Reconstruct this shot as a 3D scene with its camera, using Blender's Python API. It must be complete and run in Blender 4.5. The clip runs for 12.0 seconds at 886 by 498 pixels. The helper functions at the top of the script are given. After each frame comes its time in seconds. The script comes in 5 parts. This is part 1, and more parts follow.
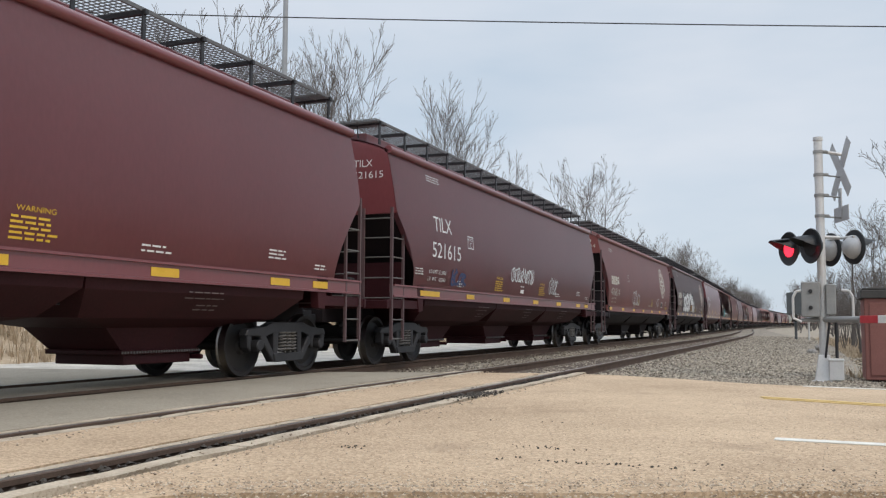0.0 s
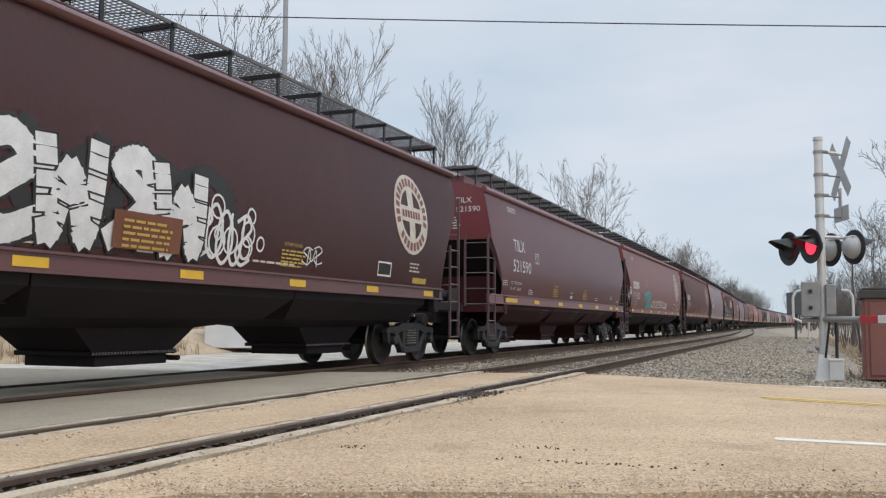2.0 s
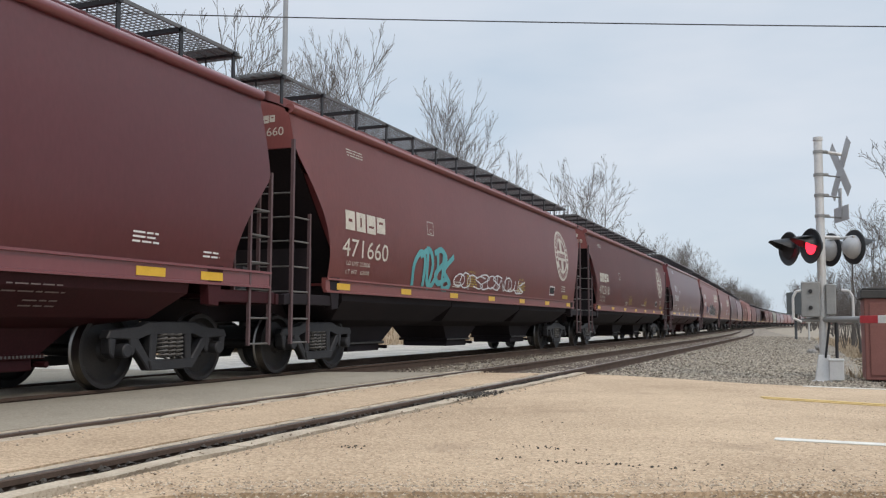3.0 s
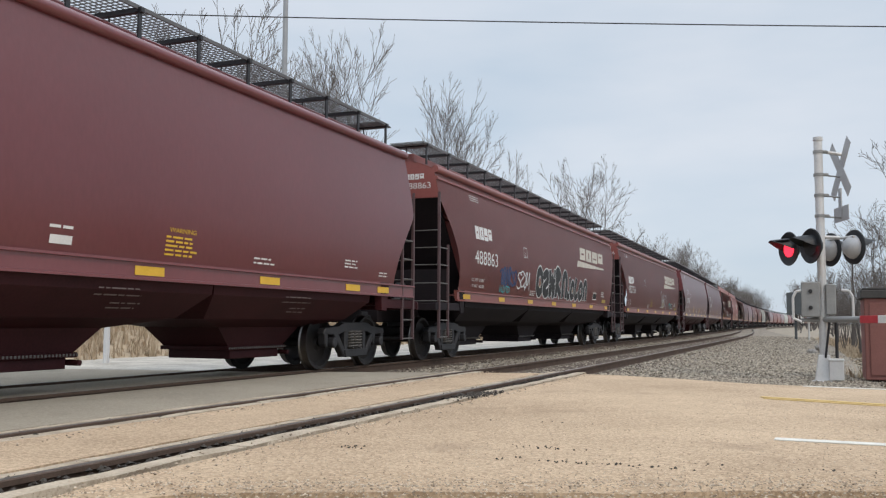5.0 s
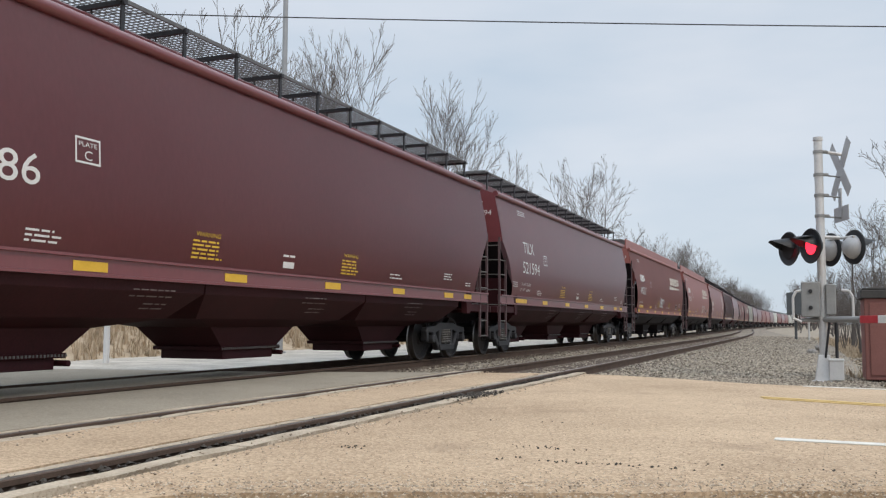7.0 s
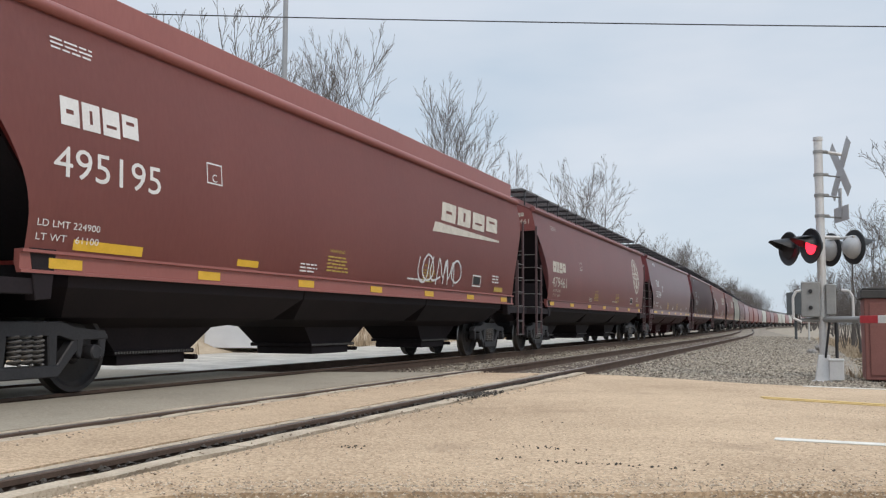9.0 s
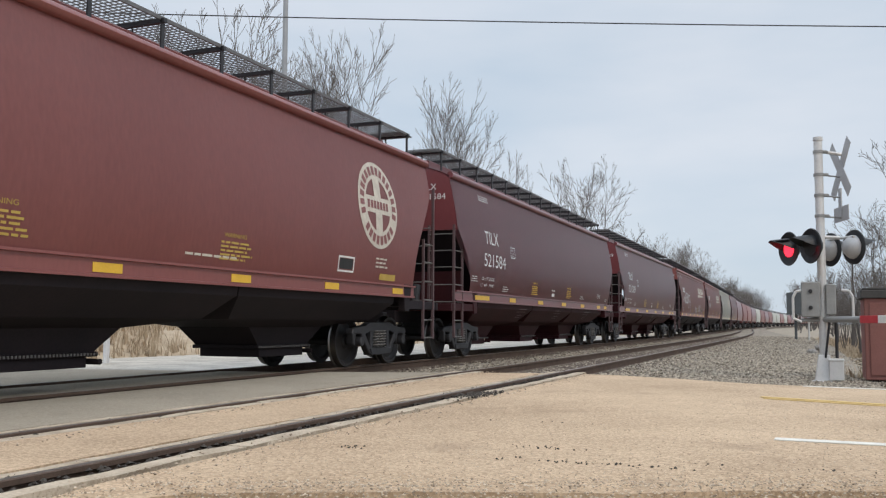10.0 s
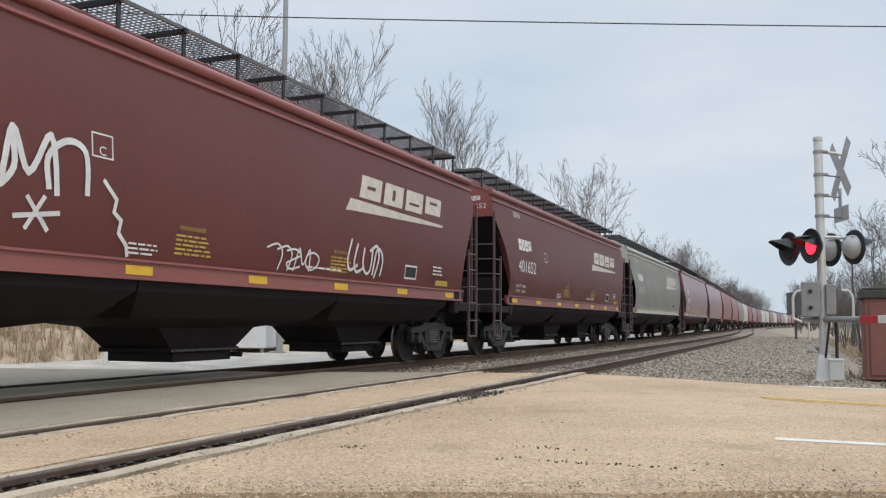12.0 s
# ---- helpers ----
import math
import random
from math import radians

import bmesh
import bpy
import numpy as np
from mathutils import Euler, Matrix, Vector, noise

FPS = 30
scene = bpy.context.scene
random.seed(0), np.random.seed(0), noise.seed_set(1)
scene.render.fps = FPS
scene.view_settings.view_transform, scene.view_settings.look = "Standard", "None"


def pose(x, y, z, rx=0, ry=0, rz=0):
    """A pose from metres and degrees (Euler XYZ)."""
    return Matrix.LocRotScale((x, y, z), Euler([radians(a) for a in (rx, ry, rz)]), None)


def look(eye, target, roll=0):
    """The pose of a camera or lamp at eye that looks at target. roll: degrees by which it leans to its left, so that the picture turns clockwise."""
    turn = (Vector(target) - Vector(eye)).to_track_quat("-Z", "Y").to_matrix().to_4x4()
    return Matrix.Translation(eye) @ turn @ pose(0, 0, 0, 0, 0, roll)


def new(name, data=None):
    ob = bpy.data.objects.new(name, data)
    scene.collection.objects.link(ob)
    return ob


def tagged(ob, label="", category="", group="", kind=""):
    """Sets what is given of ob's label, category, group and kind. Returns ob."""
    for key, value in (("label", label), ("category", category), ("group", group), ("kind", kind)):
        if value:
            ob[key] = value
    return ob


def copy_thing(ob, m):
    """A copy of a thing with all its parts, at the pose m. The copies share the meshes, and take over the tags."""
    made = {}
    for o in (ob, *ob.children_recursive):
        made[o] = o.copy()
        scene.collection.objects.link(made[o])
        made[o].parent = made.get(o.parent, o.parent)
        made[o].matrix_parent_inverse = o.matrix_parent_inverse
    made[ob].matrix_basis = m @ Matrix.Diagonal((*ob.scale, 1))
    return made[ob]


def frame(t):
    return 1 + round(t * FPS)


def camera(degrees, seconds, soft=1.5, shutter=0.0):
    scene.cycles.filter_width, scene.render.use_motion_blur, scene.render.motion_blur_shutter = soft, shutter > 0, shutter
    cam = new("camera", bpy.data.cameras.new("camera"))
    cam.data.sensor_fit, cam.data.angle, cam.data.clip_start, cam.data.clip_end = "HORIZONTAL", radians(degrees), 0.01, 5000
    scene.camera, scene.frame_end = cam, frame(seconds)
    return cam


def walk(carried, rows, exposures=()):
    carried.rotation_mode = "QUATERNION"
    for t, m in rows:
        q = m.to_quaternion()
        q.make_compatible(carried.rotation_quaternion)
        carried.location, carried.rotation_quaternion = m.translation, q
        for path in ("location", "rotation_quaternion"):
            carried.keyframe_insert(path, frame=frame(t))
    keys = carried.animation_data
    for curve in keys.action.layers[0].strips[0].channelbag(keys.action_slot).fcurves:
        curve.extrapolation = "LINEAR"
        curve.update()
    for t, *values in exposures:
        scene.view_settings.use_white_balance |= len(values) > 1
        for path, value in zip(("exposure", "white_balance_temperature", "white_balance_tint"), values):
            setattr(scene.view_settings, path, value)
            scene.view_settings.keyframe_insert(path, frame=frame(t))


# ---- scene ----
cam = camera(52.2, 12.0, 1.25)
EYE = (8.52, 0.0, 0.80)
AIM = (EYE[0] - math.sin(radians(21.902)) * 10, math.cos(radians(21.902)) * 10, EYE[2] + 10 * math.tan(radians(4.657)))
walk(cam, [(0.0, look(EYE, AIM, 0.235)), (12.0, look(EYE, AIM, 0.235))])

# ---- light ----
SUN_UP, SUN_TURN = 43.0, 122.0
world = bpy.data.worlds.new("overcast_sky")
scene.world = world
world.use_nodes = True
wt = world.node_tree
wt.nodes.clear()
w_out = wt.nodes.new("ShaderNodeOutputWorld")
w_bg = wt.nodes.new("ShaderNodeBackground")
w_sky = wt.nodes.new("ShaderNodeTexSky")
w_sky.sky_type, w_sky.sun_disc = "NISHITA", False
w_sky.sun_elevation, w_sky.sun_rotation = radians(SUN_UP), radians(SUN_TURN)
w_dim = wt.nodes.new("ShaderNodeMix")
w_dim.data_type, w_dim.blend_type = "RGBA", "MULTIPLY"
w_dim.inputs[0].default_value = 1.0
w_dim.inputs[7].default_value = (0.09, 0.09, 0.09, 1)
wt.links.new(w_sky.outputs[0], w_dim.inputs[6])
# thin high cloud over the blue
w_tc = wt.nodes.new("ShaderNodeTexCoord")
w_map = wt.nodes.new("ShaderNodeMapping")
w_map.inputs["Scale"].default_value = (1.0, 1.0, 3.5)
w_noise = wt.nodes.new("ShaderNodeTexNoise")
w_noise.inputs["Scale"].default_value, w_noise.inputs["Detail"].default_value = 2.2, 5.0
w_ramp = wt.nodes.new("ShaderNodeValToRGB")
w_ramp.color_ramp.elements[0].position, w_ramp.color_ramp.elements[0].color = 0.3, (0.57, 0.68, 0.80, 1)
w_ramp.color_ramp.elements[1].position, w_ramp.color_ramp.elements[1].color = 0.72, (0.81, 0.85, 0.92, 1)
w_mix = wt.nodes.new("ShaderNodeMix")
w_mix.data_type = "RGBA"
w_mix.inputs[0].default_value = 0.86
wt.links.new(w_tc.outputs["Generated"], w_map.inputs[0])
wt.links.new(w_map.outputs[0], w_noise.inputs[0])
wt.links.new(w_noise.outputs[0], w_ramp.inputs[0])
wt.links.new(w_dim.outputs[2], w_mix.inputs[6])
wt.links.new(w_ramp.outputs[0], w_mix.inputs[7])
# thin overcast is brightest overhead
w_sep, w_lift, w_gain = wt.nodes.new("ShaderNodeSeparateXYZ"), wt.nodes.new("ShaderNodeMapRange"), wt.nodes.new("ShaderNodeMix")
w_lift.interpolation_type = "SMOOTHSTEP"
for slot, value in zip(range(1, 5), (0.30, 0.95, 1.0, 2.25)):
    w_lift.inputs[slot].default_value = value
w_gain.data_type, w_gain.blend_type = "RGBA", "MULTIPLY"
w_gain.inputs[0].default_value = 1.0
wt.links.new(w_tc.outputs["Generated"], w_sep.inputs[0])
wt.links.new(w_sep.outputs["Z"], w_lift.inputs[0])
wt.links.new(w_mix.outputs[2], w_gain.inputs[6])
wt.links.new(w_lift.outputs[0], w_gain.inputs[7])
wt.links.new(w_gain.outputs[2], w_bg.inputs[0])
w_bg.inputs[1].default_value = 1.0
wt.links.new(w_bg.outputs[0], w_out.inputs[0])
sun = new("sun", bpy.data.lights.new("sun", "SUN"))
sun.data.energy, sun.data.angle, sun.data.color = 0.95, radians(14), (1.0, 0.85, 0.68)
sun.matrix_world = look((0, 0, 50), (-50 * math.cos(radians(SUN_UP)) * math.sin(radians(SUN_TURN)), -50 * math.cos(radians(SUN_UP)) * math.cos(radians(SUN_TURN)), 50 - 50 * math.sin(radians(SUN_UP))))
scene.view_settings.exposure = 0.0


# ---- materials ----
def material(name, dark, light, rough=0.7, metal=0.0, scale=4.0, fine=60.0, bump=0.15, dist=0.01, spread=0.25, stretch=(1, 1, 1), specular=0.5):
    """Two noises, coarse and fine, between two colours, with relief."""
    m = bpy.data.materials.new(name)
    m.use_nodes = True
    nt = m.node_tree
    b = nt.nodes["Principled BSDF"]
    tc, mp = nt.nodes.new("ShaderNodeTexCoord"), nt.nodes.new("ShaderNodeMapping")
    mp.inputs["Scale"].default_value = stretch
    n1, n2 = nt.nodes.new("ShaderNodeTexNoise"), nt.nodes.new("ShaderNodeTexNoise")
    n1.inputs["Scale"].default_value, n1.inputs["Detail"].default_value = scale, 6
    n2.inputs["Scale"].default_value, n2.inputs["Detail"].default_value = fine, 6
    add = nt.nodes.new("ShaderNodeMath")
    add.operation = "MULTIPLY_ADD"
    add.inputs[1].default_value = 0.45
    half = nt.nodes.new("ShaderNodeMath")
    half.operation = "MULTIPLY"
    half.inputs[1].default_value = 0.55
    ramp = nt.nodes.new("ShaderNodeValToRGB")
    ramp.color_ramp.elements[0].position, ramp.color_ramp.elements[1].position = 0.5 - spread, 0.5 + spread
    ramp.color_ramp.elements[0].color, ramp.color_ramp.elements[1].color = (*dark, 1), (*light, 1)
    bp = nt.nodes.new("ShaderNodeBump")
    bp.inputs["Strength"].default_value, bp.inputs["Distance"].default_value = bump, dist
    nt.links.new(tc.outputs["Object"], mp.inputs[0])
    nt.links.new(mp.outputs[0], n1.inputs[0])
    nt.links.new(mp.outputs[0], n2.inputs[0])
    nt.links.new(n1.outputs[0], half.inputs[0])
    nt.links.new(n2.outputs[0], add.inputs[0])
    nt.links.new(half.outputs[0], add.inputs[2])
    nt.links.new(add.outputs[0], ramp.inputs[0])
    nt.links.new(ramp.outputs[0], b.inputs["Base Color"])
    nt.links.new(n2.outputs[0], bp.inputs["Height"])
    nt.links.new(bp.outputs[0], b.inputs["Normal"])
    b.inputs["Roughness"].default_value, b.inputs["Metallic"].default_value = rough, metal
    b.inputs["Specular IOR Level"].default_value = specular
    return m


def glow(name, colour, strength):
    m = material(name, colour, colour, 0.4)
    b = m.node_tree.nodes["Principled BSDF"]
    b.inputs["Emission Color"].default_value, b.inputs["Emission Strength"].default_value = (*colour, 1), strength
    return m


PAINT = {
    "maroon": material("maroon_paint", (0.138, 0.033, 0.037), (0.212, 0.057, 0.061), 0.36, 0, 0.5, 22, 0.03, 0.004, 0.42, (1, 1, 0.35)),
    "brown": material("brown_paint", (0.155, 0.042, 0.039), (0.265, 0.084, 0.073), 0.45, 0, 0.6, 22, 0.04, 0.004, 0.38, (1, 1, 0.3)),
    "red": material("oxide_red_paint", (0.200, 0.057, 0.050), (0.305, 0.099, 0.084), 0.42, 0, 0.6, 22, 0.04, 0.004, 0.40, (1, 1, 0.3)),
    "light": material("clean_oxide_red_paint", (0.242, 0.077, 0.067), (0.350, 0.125, 0.105), 0.45, 0, 0.6, 22, 0.04, 0.004, 0.40, (1, 1, 0.3)),
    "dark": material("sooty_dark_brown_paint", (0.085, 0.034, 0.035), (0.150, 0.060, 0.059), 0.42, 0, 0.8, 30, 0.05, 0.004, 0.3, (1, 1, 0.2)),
    "grey": material("pale_grey_paint", (0.40, 0.40, 0.37), (0.56, 0.55, 0.50), 0.55, 0, 0.9, 30, 0.06, 0.004, 0.3, (1, 1, 0.2)),
}
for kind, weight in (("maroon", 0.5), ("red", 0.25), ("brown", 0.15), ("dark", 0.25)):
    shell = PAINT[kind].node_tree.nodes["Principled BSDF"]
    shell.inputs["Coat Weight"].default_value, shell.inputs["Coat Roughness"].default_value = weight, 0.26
# near-black: the shade beneath the cars is put into this colour
SHADED_BODY = material("shade_dark_underbody", (0.007, 0.006, 0.008), (0.022, 0.014, 0.017), 0.75, 0, 1.5, 30, specular=0.3)
STEEL_DARK = material("oily_dark_cast_steel", (0.015, 0.015, 0.018), (0.042, 0.042, 0.046), 0.55, 0.2, 3, 40)
WHEEL_STEEL = material("black_wheel_steel", (0.013, 0.012, 0.013), (0.034, 0.030, 0.029), 0.55, 0.3, 4, 40)
TREAD = material("worn_tread_steel", (0.14, 0.135, 0.13), (0.28, 0.27, 0.26), 0.35, 1.0, 6, 60)
SPRING = material("dusty_spring_steel", (0.10, 0.095, 0.09), (0.2, 0.19, 0.18), 0.6, 0.2, 6, 60)
GALV = material("galvanised_grating_steel", (0.10, 0.10, 0.10), (0.20, 0.20, 0.20), 0.6, 0.4, 6, 60)
WHITE_MARK = material("white_lettering_paint", (0.62, 0.60, 0.58), (0.80, 0.79, 0.77), 0.6, 0, 3, 40, 0.02)
CREAM_MARK = material("faded_cream_lettering_paint", (0.42, 0.38, 0.32), (0.68, 0.63, 0.54), 0.65, 0, 5, 40, 0.02)
YELLOW_MARK = material("yellow_reflective_sheeting", (0.62, 0.36, 0.02), (0.80, 0.50, 0.05), 0.4, 0, 6, 60, 0.02)
DIM_MARK = material("dim_stencil_paint", (0.14, 0.10, 0.10), (0.24, 0.19, 0.18), 0.7, 0, 5, 40, 0.02)
FADED_YELLOW = material("faded_yellow_stencil", (0.40, 0.27, 0.05), (0.55, 0.38, 0.09), 0.6, 0, 6, 60, 0.02)
BLACK_MARK = material("black_stencil", (0.012, 0.012, 0.012), (0.03, 0.03, 0.03), 0.6)
SPRAY_WHITE = material("white_spray_paint", (0.50, 0.50, 0.50), (0.80, 0.80, 0.80), 0.7, 0, 5, 60, 0.02)
SPRAY_BLUE = material("blue_spray_paint", (0.035, 0.04, 0.10), (0.06, 0.08, 0.17), 0.7, 0, 3, 60, 0.02)
RUST_PANEL = material("orange_brown_panel_paint", (0.13, 0.045, 0.025), (0.20, 0.075, 0.04), 0.6, 0, 2, 40, 0.03)
SPRAY_TEAL = material("teal_spray_paint", (0.06, 0.25, 0.28), (0.15, 0.45, 0.45), 0.7, 0, 3, 60, 0.02)


def asphalt(name, dark, light, stain, specks=0.34):
    """Worn asphalt: broad patches, blotches, stone chips and dark stains."""
    m = bpy.data.materials.new(name)
    m.use_nodes = True
    nt = m.node_tree
    b = nt.nodes["Principled BSDF"]
    tc = nt.nodes.new("ShaderNodeTexCoord")

    def cloud(scale, detail):
        n = nt.nodes.new("ShaderNodeTexNoise")
        n.inputs["Scale"].default_value, n.inputs["Detail"].default_value = scale, detail
        nt.links.new(tc.outputs["Object"], n.inputs[0])
        return n.outputs[0]

    def weigh(a, w, rest=None):
        n = nt.nodes.new("ShaderNodeMath")
        n.operation = "MULTIPLY_ADD"
        n.inputs[1].default_value, n.inputs[2].default_value = w, 0.0
        nt.links.new(a, n.inputs[0])
        if rest is not None:
            nt.links.new(rest, n.inputs[2])
        return n.outputs[0]

    chips = nt.nodes.new("ShaderNodeTexVoronoi")
    chips.inputs["Scale"].default_value = 62
    nt.links.new(tc.outputs["Object"], chips.inputs["Vector"])
    grey = nt.nodes.new("ShaderNodeSeparateColor")
    nt.links.new(chips.outputs["Color"], grey.inputs[0])
    total = weigh(cloud(0.45, 4), 0.40, weigh(cloud(1.7, 3), 0.16, weigh(cloud(38, 3), 0.44 - specks, weigh(grey.outputs[0], specks))))
    ramp = nt.nodes.new("ShaderNodeValToRGB")
    ramp.color_ramp.elements[0].position, ramp.color_ramp.elements[1].position = 0.24, 0.76
    ramp.color_ramp.elements[0].color, ramp.color_ramp.elements[1].color = (*dark, 1), (*light, 1)
    nt.links.new(total, ramp.inputs[0])
    spots = nt.nodes.new("ShaderNodeMapRange")
    for slot, value in zip(range(1, 5), (0.60, 0.76, 0.0, 0.55)):
        spots.inputs[slot].default_value = value
    nt.links.new(cloud(1.15, 7), spots.inputs[0])
    mix = nt.nodes.new("ShaderNodeMix")
    mix.data_type = "RGBA"
    mix.inputs[7].default_value = (*stain, 1)
    nt.links.new(spots.outputs[0], mix.inputs[0])
    nt.links.new(ramp.outputs[0], mix.inputs[6])
    nt.links.new(mix.outputs[2], b.inputs["Base Color"])
    bp = nt.nodes.new("ShaderNodeBump")
    bp.inputs["Strength"].default_value, bp.inputs["Distance"].default_value = 0.7, 0.006
    nt.links.new(weigh(cloud(60, 4), 0.6, weigh(chips.outputs["Distance"], 0.8)), bp.inputs["Height"])
    nt.links.new(bp.outputs[0], b.inputs["Normal"])
    b.inputs["Roughness"].default_value, b.inputs["Specular IOR Level"].default_value = 0.92, 0.3
    return m


CROSSING = asphalt("sandy_worn_asphalt", (0.29, 0.198, 0.122), (0.70, 0.525, 0.355), (0.30, 0.21, 0.14), 0.28)
CROSSING_GREY = asphalt("grey_worn_asphalt", (0.22, 0.188, 0.145), (0.45, 0.39, 0.30), (0.17, 0.145, 0.11), 0.2)
PANEL = material("pale_worn_crossing_panel", (0.26, 0.195, 0.13), (0.64, 0.54, 0.41), 0.9, 0, 3.5, 45, 0.5, 0.008, 0.2)
BALLAST = material("grey_brown_ballast", (0.14, 0.113, 0.085), (0.36, 0.31, 0.245), 0.95, 0, 2.5, 28, 0.9, 0.03, 0.2)
STONE = material("grey_ballast_stone", (0.15, 0.135, 0.12), (0.42, 0.39, 0.36), 0.95, 0, 9, 60, 0.4, 0.01, 0.3)
RUSTY = material("rusty_rail_side", (0.055, 0.034, 0.024), (0.13, 0.085, 0.06), 0.8, 0.2, 4, 50)
RAIL_TOP = material("dull_rail_head", (0.12, 0.105, 0.09), (0.25, 0.22, 0.19), 0.45, 0.6, 4, 50)
TIE = material("weathered_timber_tie", (0.06, 0.045, 0.035), (0.15, 0.11, 0.085), 0.9, 0, 5, 50)
DIRT = material("dark_gritty_flangeway", (0.03, 0.026, 0.022), (0.075, 0.062, 0.05), 0.95, 0, 5, 60, 0.5, 0.01)
GROUND = material("dry_winter_earth", (0.22, 0.18, 0.13), (0.40, 0.34, 0.26), 0.95, 0, 0.3, 8, 0.6, 0.03)
PALE_GRAVEL = material("pale_gravel_yard", (0.26, 0.23, 0.19), (0.66, 0.61, 0.53), 0.95, 0, 1.4, 22, 0.9, 0.03, 0.2)
STRAW = material("dry_straw_grass", (0.30, 0.225, 0.145), (0.56, 0.455, 0.33), 0.95, 0, 3, 20)
BARK = material("grey_brown_bark", (0.065, 0.057, 0.052), (0.15, 0.132, 0.12), 0.95, 0, 4, 40)
TWIG = material("pale_brown_twig", (0.09, 0.078, 0.070), (0.19, 0.165, 0.148), 0.95, 0, 4, 40)
ALU = material("silver_painted_mast", (0.52, 0.51, 0.50), (0.72, 0.71, 0.69), 0.45, 0.3, 4, 40)
GREY_BOX = material("grey_enamel_housing", (0.21, 0.21, 0.205), (0.32, 0.32, 0.31), 0.5, 0.1, 4, 40)
BLACK_PAINT = material("matt_black_enamel", (0.010, 0.011, 0.013), (0.025, 0.027, 0.030), 0.55, 0, 4, 40)
SIGN_BACK = material("bare_aluminium_sign_back", (0.36, 0.36, 0.37), (0.50, 0.50, 0.50), 0.5, 0.2, 4, 40)
RED_BRICK = material("red_brown_painted_cabinet", (0.18, 0.070, 0.060), (0.28, 0.120, 0.102), 0.7, 0, 1.2, 40, 0.2)
DARK_ROOF = material("dark_cabinet_roof", (0.035, 0.033, 0.032), (0.08, 0.075, 0.07), 0.7, 0, 3, 40)
RED_SHEET = material("red_reflective_band", (0.42, 0.03, 0.04), (0.55, 0.06, 0.07), 0.45, 0, 6, 50)
WHITE_SHEET = material("white_reflective_band", (0.60, 0.60, 0.58), (0.78, 0.77, 0.74), 0.45, 0, 6, 50)
LINE_YELLOW = material("worn_yellow_road_paint", (0.52, 0.36, 0.12), (0.74, 0.52, 0.20), 0.8, 0, 6, 50)
LINE_WHITE = material("worn_white_road_paint", (0.58, 0.55, 0.48), (0.80, 0.77, 0.70), 0.8, 0, 6, 50)
LENS_RED = glow("lit_red_lens", (1.0, 0.03, 0.06), 2.2)
LENS_DARK = material("unlit_red_lens", (0.025, 0.008, 0.009), (0.05, 0.012, 0.014), 0.25)
POLE_GREY = material("galvanised_pole", (0.27, 0.28, 0.29), (0.38, 0.39, 0.40), 0.55, 0.3, 3, 40)
WIRE = material("black_cable", (0.02, 0.02, 0.022), (0.04, 0.04, 0.042), 0.6)
SHED_WHITE = material("off_white_sheet_metal", (0.55, 0.56, 0.57), (0.72, 0.73, 0.74), 0.55, 0, 2, 40)
FAR_GREY = material("dull_blue_grey_sheet", (0.06, 0.07, 0.075), (0.10, 0.11, 0.115), 0.7, 0, 2, 40)


# ---- mesh helpers ----
def box(bm, x0, x1, y0, y1, z0, z1, m=None):
    r = bmesh.ops.create_cube(bm, size=1.0)["verts"]
    for v in r:
        v.co = Vector((x0 + (v.co.x + 0.5) * (x1 - x0), y0 + (v.co.y + 0.5) * (y1 - y0), z0 + (v.co.z + 0.5) * (z1 - z0)))
        if m is not None:
            v.co = m @ v.co
    return r


def rod(bm, a, b, r, sides=6, r2=None):
    a, b = Vector(a), Vector(b)
    d = b - a
    m = Matrix.Translation((a + b) / 2) @ d.to_track_quat("Z", "Y").to_matrix().to_4x4()
    return bmesh.ops.create_cone(bm, cap_ends=True, segments=sides, radius1=r, radius2=r if r2 is None else r2, depth=d.length, matrix=m)["verts"]


def loft(bm, rings, caps=True, closed=True):
    """Skin of quads over rings with equal counts of points."""
    rows = [[bm.verts.new(p) for p in ring] for ring in rings]
    n = len(rows[0])
    for a, b in zip(rows, rows[1:]):
        for i in range(n if closed else n - 1):
            bm.faces.new((a[i], a[(i + 1) % n], b[(i + 1) % n], b[i]))
    if caps:
        bm.faces.new(rows[0][::-1])
        bm.faces.new(rows[-1])
    return rows


def prism(bm, pts, x0, x1):
    """A plate with outline pts in (y, z), from x0 to x1."""
    loft(bm, [[(x0, y, z) for y, z in pts], [(x1, y, z) for y, z in pts]])


def lathe(bm, profile, sides=28):
    """Turned about the x axis; profile of (x, radius)."""
    rings = []
    for x, r in profile:
        rings.append([(x, r * math.cos(2 * math.pi * i / sides), r * math.sin(2 * math.pi * i / sides)) for i in range(sides)])
    loft(bm, rings)


def finish(bm, name, mat, smooth=False, bevel=0.0):
    if bevel:
        bmesh.ops.bevel(bm, geom=list(bm.edges), offset=bevel, segments=1, affect="EDGES", clamp_overlap=True)
    bmesh.ops.recalc_face_normals(bm, faces=list(bm.faces))
    me = bpy.data.meshes.new(name)
    bm.to_mesh(me)
    bm.free()
    me.materials.append(mat)
    if smooth:
        for p in me.polygons:
            p.use_smooth = True
        me.set_sharp_from_angle(angle=radians(38))
    return me


